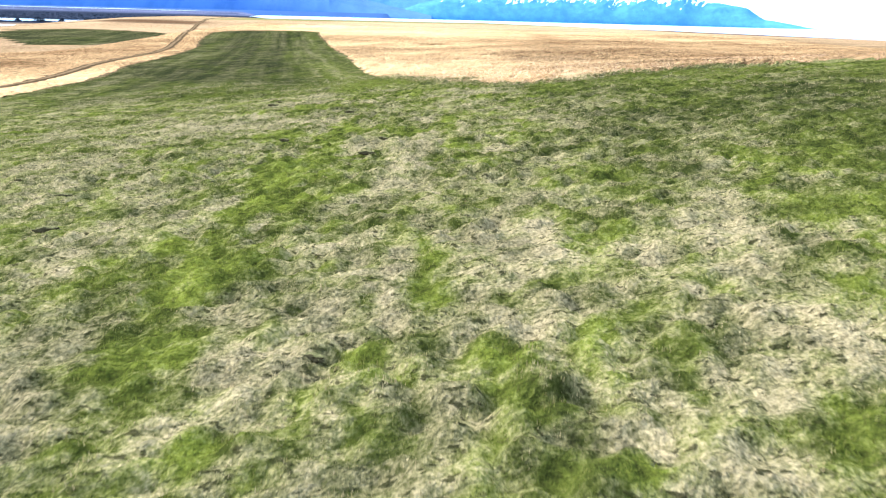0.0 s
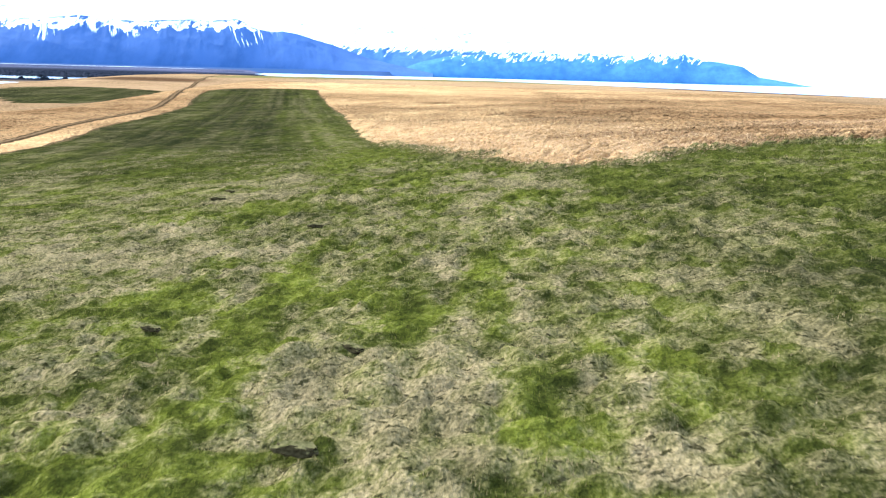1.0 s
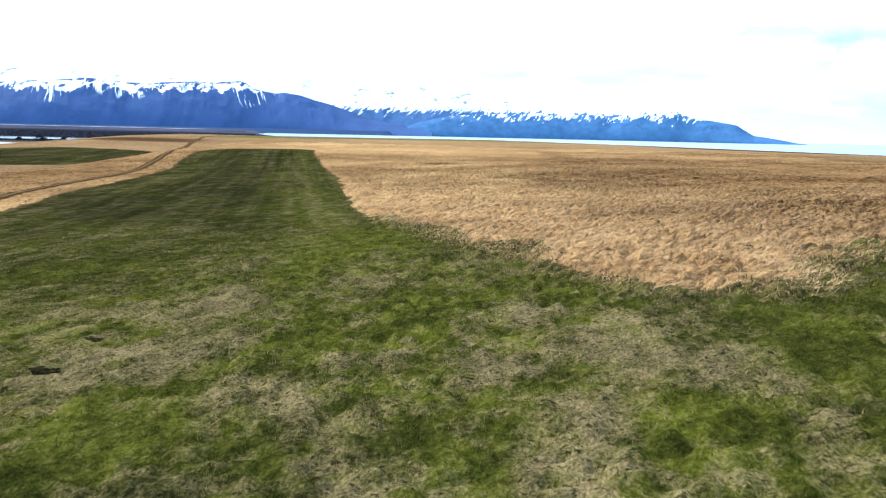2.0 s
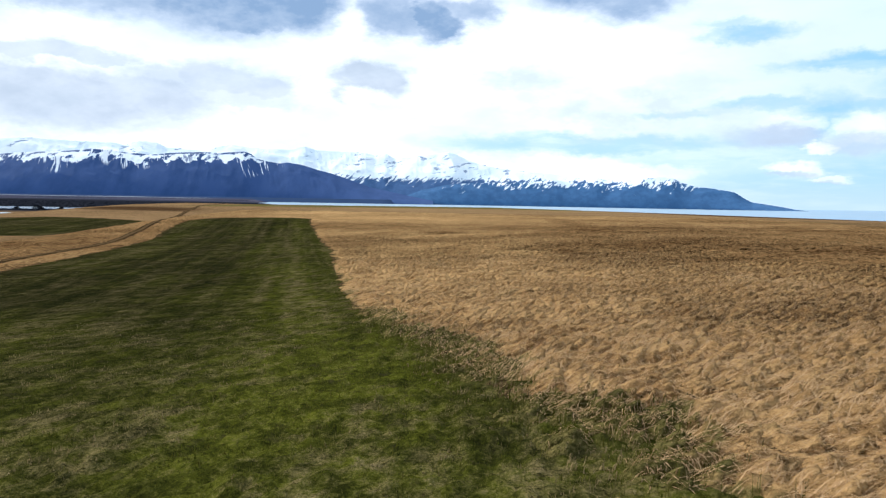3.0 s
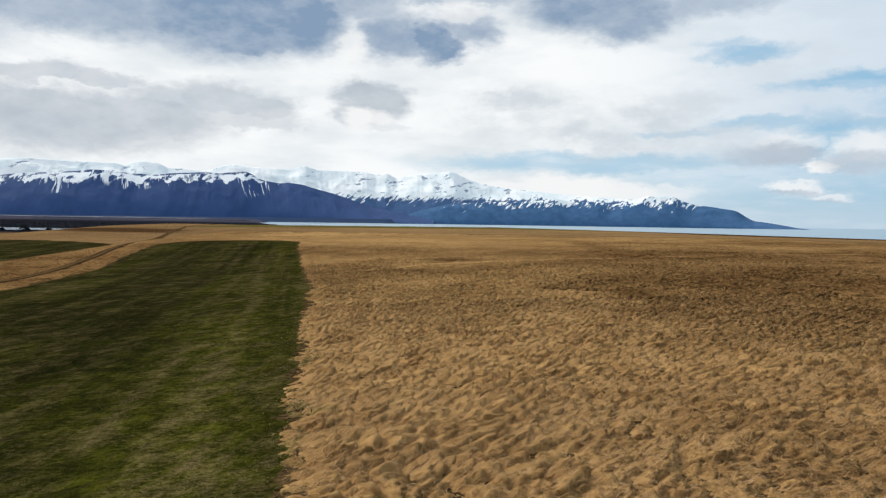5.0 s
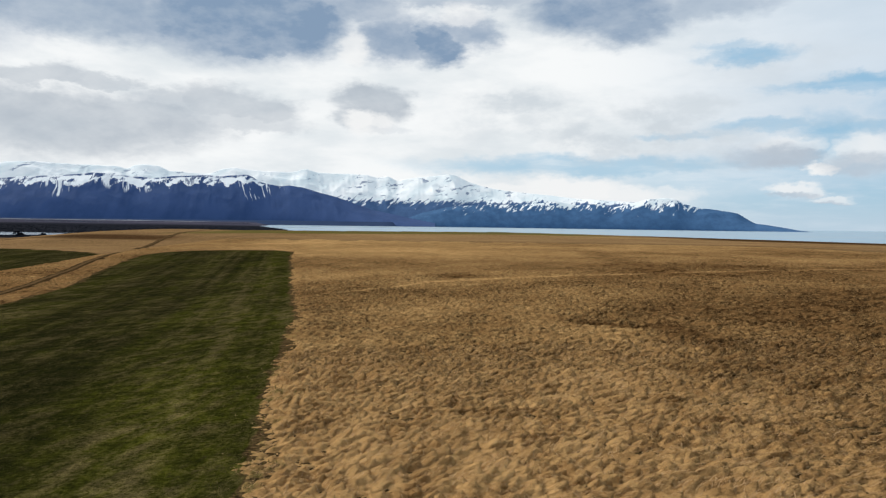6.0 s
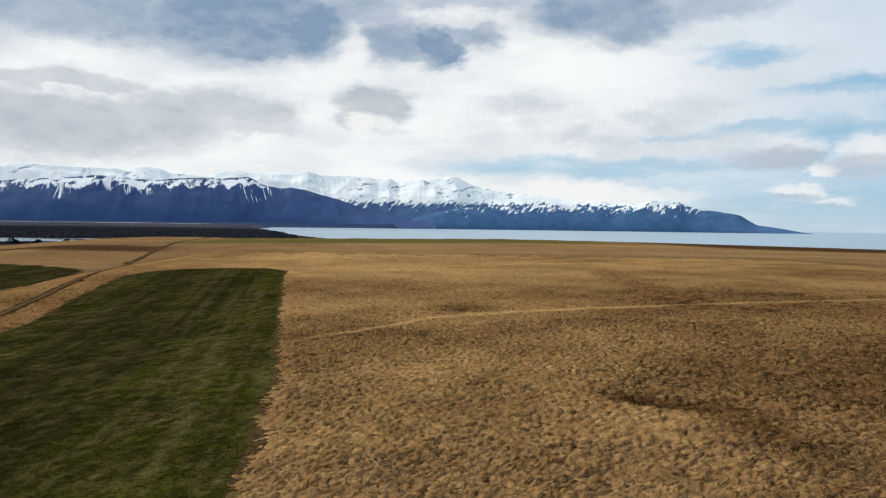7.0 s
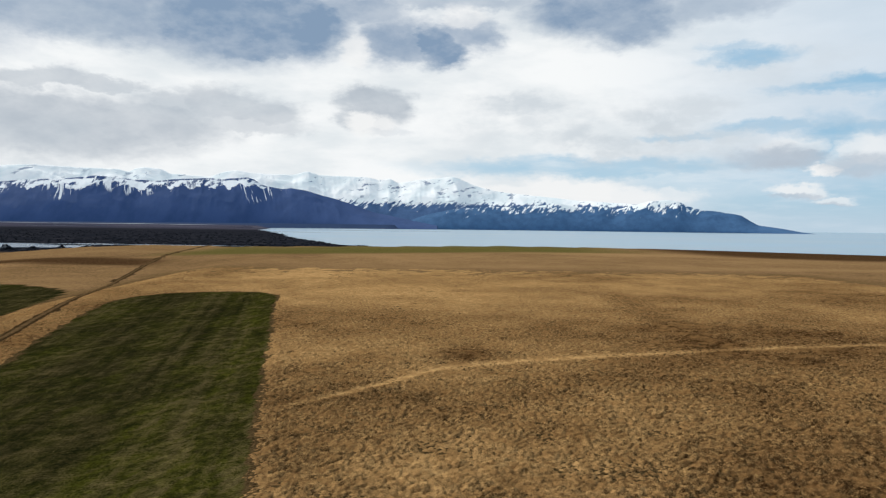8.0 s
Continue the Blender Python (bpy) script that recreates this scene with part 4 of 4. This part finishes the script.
def blades(root, heading, tall, out, wide, attr, attr_name, fall=0.0, bent=True):
    """Grass blades, bent ones of three triangles. tall: height, out: how far the tip leans over, fall: how far it hangs below the bend."""
    c, s = np.cos(heading), np.sin(heading)
    side = np.stack([-s, c, 0 * c], -1) * (wide / 2)[:, None]
    ahead = np.stack([c, s, 0 * c], -1)
    up = np.array([0, 0, 1.0])
    tip = root + ahead * out[:, None] + up * (tall - fall)[:, None]
    if bent:
        mid = root + ahead * (out * 0.45)[:, None] + up * (tall * 0.95)[:, None]
        verts = np.stack([root - side, root + side, mid - side * 0.9, mid + side * 0.9, tip], 1)
        tri = ((0, 1, 3), (0, 3, 2), (2, 3, 4))
    else:
        verts = np.stack([root - side, root + side, tip], 1)
        tri = ((0, 1, 2),)
    m = verts.shape[1]
    k = m * np.arange(len(root))[:, None]
    faces = np.stack([k + f for f in tri], 1).reshape(-1, 3)
    return verts.reshape(-1, 3), faces, {attr_name: np.repeat(attr, m)}


def joined(pieces):
    """Several (verts, faces, attrs) as one."""
    verts, faces, attrs, n = [], [], {}, 0
    for v, f, a in pieces:
        verts.append(v), faces.append(f + n)
        n += len(v)
        for key, values in a.items():
            attrs.setdefault(key, []).append(values)
    return np.vstack(verts), np.vstack(faces), {k: np.concatenate(v) for k, v in attrs.items()}


def scatter(x0, x1, y0, y1, per_m2):
    n = int((x1 - x0) * (y1 - y0) * per_m2)
    return rng.uniform(x0, x1, n), rng.uniform(y0, y1, n)


def short_grass():
    """Stubble of the mown field, thinning with the distance from the way."""
    pieces = []
    for x0, x1, y0, y1, density, size in ((-4, 4, 10.2, 15, 1500, 0.7), (-5, 5, 15, 19, 900, 0.75), (-6, 6, 19, 26, 480, 0.85), (-10, 9, 26, 36, 260, 1.1), (-16, 8, 36, 50, 240, 1.5), (-10, -6, 18, 26, 300, 1.2), (6, 10, 18, 32, 300, 1.2),
                                          (-26, -3, 50, 75, 90, 2.2), (-38, -6, 75, 112, 34, 3.0)):
        x, y = scatter(x0, x1, y0, y1, density)
        keep = mown_depth(x, y) > rng.uniform(-2.2 if y0 < 50 else -0.8, 0.1, len(x))
        keep &= (rng.random(len(x)) < 0.25 + 1.3 * value_noise(x, y, 0.11, 34)) & (value_noise(x, y, 0.085, 36) > 0.1 + 0.38 * straw(x, y))
        x, y = x[keep], y[keep]
        pale = straw(x, y) * (1 if y0 < 50 else 0.4)
        n = len(x)
        root = np.stack([x, y, terrace(x, y) + micro(x, y) - 0.012], -1)
        clump = value_noise(x, y, 0.11, 34) * 0.6 + value_noise(x, y, 0.3, 35) * 0.7
        flat = rng.random(n) < 0.08 + 0.14 * pale
        rough = min(size, 1.3) if y0 < 50 else 0.8
        tall = rough * (0.1 + 1.4 * clump) * np.where(flat, rng.uniform(0.012, 0.03, n), rng.uniform(0.022, 0.046, n))
        verge = step(mown_depth(x, y), 0.5, -0.4) * (y0 < 50)
        pale = pale * (1 - 0.4 * verge)
        tall = tall * (1 - 0.45 * pale) * (1 + 1.8 * verge)
        out = size * np.where(flat, rng.uniform(0.010, 0.026, n), rng.uniform(0.004, 0.014, n))
        heading = rng.uniform(0, 2 * math.pi, n)
        bent = False
        pieces.append(blades(root, heading, tall, out, size * (1 - 0.35 * verge) * rng.uniform(0.008, 0.016, n), np.clip(pale + 0.5 * (clump - 0.65), 0, 1), "straw", 0.6 * tall * flat, bent))
        pieces[-1][2]["dark_sward"] = np.repeat(dark_sward(x, y), 5 if bent else 3)
    tagged(mesh_object("mown_grass", *joined(pieces)[:2], [MOWN_BLADES], joined(pieces)[2]), "short mown grass, patchy green with bleached straw", "grass", kind="stuff")


WIND = math.radians(-32)


def track_x(y):
    return np.interp(y, (-40, 0, 22, 40, 55, 66, 79, 92, 104, 116, 130, 147, 168, 194, 218, 256), (-24, -24.5, -25, -26, -27.5, -29.7, -32.6, -34.4, -37, -40.6, -44.5, -50, -57, -65, -70.5, -78.5))


def weedy(x, y):
    """The strip beside the mown edge where green shoots come up between thin dead tufts, from 0 to 1."""
    depth = -mown_depth(x, y)
    ragged = depth + 1.5 * (value_noise(x, y, 1.1, 45) - 0.5) + 0.9 * (value_noise(x, y, 0.33, 46) - 0.5)
    strip = step(ragged, 1.8, 0.4) * step(y, 54, 44) + 0.55 * step(ragged, 0.9, 0.1) * step(y, 44, 54) * step(y, 90, 70)
    return strip * step(x, -18, -13)


def canopy(x, y):
    """Height of the tall grass over the ground."""
    depth = -inside(x, y, MOWN) if np.max(y) < 120 and np.min(x) > -45 else -np.maximum(inside(x, y, MOWN), inside(x, y, PATCH))
    depth = depth + 0.35 * (value_noise(x, y, 1.3, 3) - 0.5) + 0.3 * (value_noise(x, y, 0.4, 5) - 0.5)
    big = 0.55 + 0.9 * value_noise(x, y, 0.75, 47)
    heads = 0.135 * big * tussock(0.85 * x, y, 0.21, 3) ** 0.7 + 0.075 * tussock(0.9 * x, y, 0.115, 8) ** 0.7
    blurred = np.maximum(step(y, 100, 132), np.maximum(step(x, -16, -22), step(x, 24, 32)))
    heads = heads * (1 - 0.55 * blurred) + 0.05 * blurred
    h = -0.03 + heads + 0.11 * (value_noise(x, y, 1.6, 42) - 0.4) + 0.045 * (value_noise(x, y, 0.09, 43) - 0.5)
    h = h * (1 - 0.65 * trail(x, y)) * step(np.abs(x - track_x(y)), 0.7, 1.5)
    near = step(y, 52, 44)
    h = h - 0.025 * weedy(x, y) * near
    fade = np.clip((depth + 0.2 + 0.25 * near + 1.1 * near * (value_noise(x, y, 0.55, 48) - 0.5)) / (1.3 - 0.5 * near), 0, 1)
    h = h * fade - (0.10 + 0.10 * near) * (1 - fade)
    return np.maximum(h, -0.12) * (1 - merged(x, y)) - 0.06 * merged(x, y)


def swept(x, y, h):
    """Grass heads pushed over by the wind."""
    turn = WIND + 2.6 * (value_noise(x, y, 0.7, 52) - 0.5)
    far = (0.25 + 0.9 * value_noise(x, y, 0.45, 53)) * step(h, 0.0, 0.08)
    return np.stack([x + far * np.cos(turn) * h, y + far * np.sin(turn) * h, terrace(x, y) + h], -1)


def tall_grass():
    """Sheets of tussocks, coarser with the distance from the way."""
    pieces = []
    for x0, x1, dx, y0, y1, dy in ((-6, 11, 0.042, 28.5, 48, 0.04), (-11.5, 14, 0.05, 48, 74, 0.05), (-16, 26, 0.085, 74, 100, 0.09), (-22, 40, 0.14, 100, 128, 0.16), (-50, 62, 0.34, 128, 206, 0.45),
                                   (11, 62, 0.25, 28, 48, 0.25), (14, 62, 0.25, 48, 74, 0.25), (26, 62, 0.28, 74, 100, 0.28), (40, 62, 0.34, 100, 128, 0.34), (-62, -22, 0.32, 30, 128, 0.4), (-62, -18, 0.4, -40, 30, 0.4)):
        xs, ys = np.linspace(x0, x1, int((x1 - x0) / dx)), np.linspace(y0, y1, int((y1 - y0) / dy))
        x, y = (g.ravel() for g in np.meshgrid(xs, ys))
        h = canopy(x, y)
        faces = grid_faces(len(xs), len(ys))
        faces = faces[(h[faces] > (-0.07 if y1 < 49 else -0.03)).any(1)]
        used = np.unique(faces)
        back = np.zeros(len(x), np.int64)
        back[used] = np.arange(len(used))
        x, y, h = x[used], y[used], h[used]
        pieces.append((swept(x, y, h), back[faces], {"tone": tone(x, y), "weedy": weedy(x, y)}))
    verts, faces, attrs = joined(pieces)
    ob = mesh_object("dry_grass", verts, faces, [THATCH], attrs, smooth=True)
    tagged(ob, "tall dead straw-brown tussock grass, unmown and windswept", "grass", kind="stuff")


def strands(root, tip, arch, wide, attr):
    """Strands of three triangles from root to tip that arch up by that much."""
    flow = (tip - root)[:, :2]
    flow = flow / np.maximum(np.hypot(*flow.T), 1e-4)[:, None]
    side = np.stack([-flow[:, 1], flow[:, 0], 0 * arch], -1) * (wide / 2)[:, None]
    mid = 0.5 * (root + tip) + np.array([0, 0, 1.0]) * arch[:, None]
    verts = np.stack([root - side, root + side, mid - 0.9 * side, mid + 0.9 * side, tip], 1)
    k = 5 * np.arange(len(root))[:, None]
    faces = np.stack([k + f for f in ((0, 1, 3), (0, 3, 2), (2, 3, 4))], 1).reshape(-1, 3)
    return verts.reshape(-1, 3), faces, {"tone": np.repeat(attr, 5)}


def loose_straw():
    """Long strands lying over the tussocks, combed by the wind."""
    pieces = []
    for x0, x1, y0, y1, density, width in ((-4, 8, 29, 45, 700, 0.008), (-8, 9, 45, 57, 450, 0.009), (-10, 11, 57, 74, 200, 0.012), (8, 20, 28, 57, 110, 0.013)):
        x, y = scatter(x0, x1, y0, y1, density)
        keep = (mown_depth(x, y) < rng.uniform(-0.5, 0.15, len(x))) & (canopy(x, y) > rng.uniform(-0.05, 0.05, len(x)))
        x, y = x[keep], y[keep]
        n = len(x)
        heading = WIND + rng.normal(0, 0.6, n) + 2.6 * (value_noise(x, y, 0.7, 52) - 0.5)
        long = rng.uniform(0.08, 0.24, n)
        tx, ty = x + long * np.cos(heading), y + long * np.sin(heading)
        root, tip = swept(x, y, canopy(x, y) - 0.008), swept(tx, ty, canopy(tx, ty))
        tip[:, 2] += np.where(rng.random(n) < 0.12, rng.uniform(0.02, 0.10, n), rng.uniform(0.0, 0.025, n))
        pieces.append(strands(root, tip, rng.uniform(0.008, 0.035, n), width * rng.uniform(0.6, 1.4, n), np.clip(tone(x, y) + rng.normal(0.04, 0.12, n), 0, 1)))
    verts, faces, attrs = joined(pieces)
    tagged(mesh_object("loose_straw", verts, faces, [TALL_BLADES], attrs, smooth=True), "long dry straw strands lying over brown tussocks", "straw", kind="stuff")


def verge_weeds():
    """Green shoots and bleached stalks where the mown field runs out into the tall grass."""
    pieces = []
    for x0, x1, y0, y1, density, size in ((-5, 10, 28, 40, 300, 1.0), (-8, 2, 40, 54, 230, 1.1), (-16, -3, 54, 80, 80, 1.5)):
        x, y = scatter(x0, x1, y0, y1, density)
        depth = -mown_depth(x, y)
        keep = (depth > -0.35) & (weedy(x, y) * (0.3 + value_noise(x, y, 0.3, 50)) > rng.uniform(0.15, 1.0, len(x)))
        x, y = x[keep], y[keep]
        n = len(x)
        clump = value_noise(x, y, 0.22, 51)
        pale = step(clump + rng.normal(0, 0.12, n), 0.48, 0.70)
        tall = size ** 0.5 * rng.uniform(0.03, 0.10, n) * (0.5 + clump) * (1 - 0.45 * pale)
        root = np.stack([x, y, terrace(x, y) + np.maximum(canopy(x, y), -0.02) - 0.02], -1)
        heading = np.where(rng.random(n) < 0.4, rng.uniform(0, 2 * math.pi, n), rng.normal(WIND, 0.6, n))
        pieces.append(blades(root, heading, tall, rng.uniform(0.3, 1.3, n) * tall, size * rng.uniform(0.007, 0.014, n), pale, "straw", 0.25 * tall))
        pieces[-1][2]["dark_sward"] = np.repeat(rng.uniform(0.0, 0.45, n), 5)
    verts, faces, attrs = joined(pieces)
    tagged(mesh_object("verge_weeds", verts, faces, [MOWN_BLADES], attrs), "green shoots and pale stalks along the mown edge", "weeds", kind="stuff")


short_grass()
tall_grass()
loose_straw()
verge_weeds()


# ---- clods of turf lying in the mown grass ----
def grass_clod():
    bm = bmesh.new()
    bmesh.ops.create_icosphere(bm, subdivisions=3, radius=0.1)
    for v in bm.verts:
        d = noise.noise(v.co * 14) * 0.04 + noise.noise(v.co * 38) * 0.025 + noise.noise(v.co * 90) * 0.012
        v.co += v.co.normalized() * d
        v.co.x, v.co.y, v.co.z = v.co.x * 1.35, v.co.y * 0.45, max(v.co.z * 0.30 + 0.12 * v.co.y, -0.03)
    me = bpy.data.meshes.new("grass_clod")
    bm.to_mesh(me)
    bm.free()
    me.materials.append(SHADED_SOIL)
    me.materials.append(TURF)
    # turf on top and behind; the front takes soil with lip shadow in its colour
    for p in me.polygons:
        p.material_index = int(p.normal.z > 0.86 or p.normal.y > 0.3)
    return tagged(new("grass_clod", me), "clump of cut turf lying on mown grass, its shaded side coloured dark", "clod", "clods on the mown field")


clod = grass_clod()
for k, (cx, cy, s) in enumerate(((-1.12, 20.24, 0.8), (-1.77, 19.42, 0.8), (-1.2, 18.86, 0.9), (-2.85, 21.03, 0.7), (-0.85, 19.7, 0.6), (-2.35, 25.36, 0.9), (-5.1, 29.48, 1.3), (-5.27, 30.79, 1.0), (-3.91, 15.73, 0.9),
                                 (-4.66, 17.42, 0.8), (-6.03, 18.84, 0.8), (-0.74, 12.52, 0.5))):
    m = pose(cx, cy, float(terrace(cx, cy)) + 0.015, 0, 0, 37 * k % 50 - 25) @ Matrix.Diagonal((s, s, s, 1))
    if k:
        ob = copy_thing(clod, m)
        ob.scale = (s, s, s)
    else:
        clod.matrix_basis = m
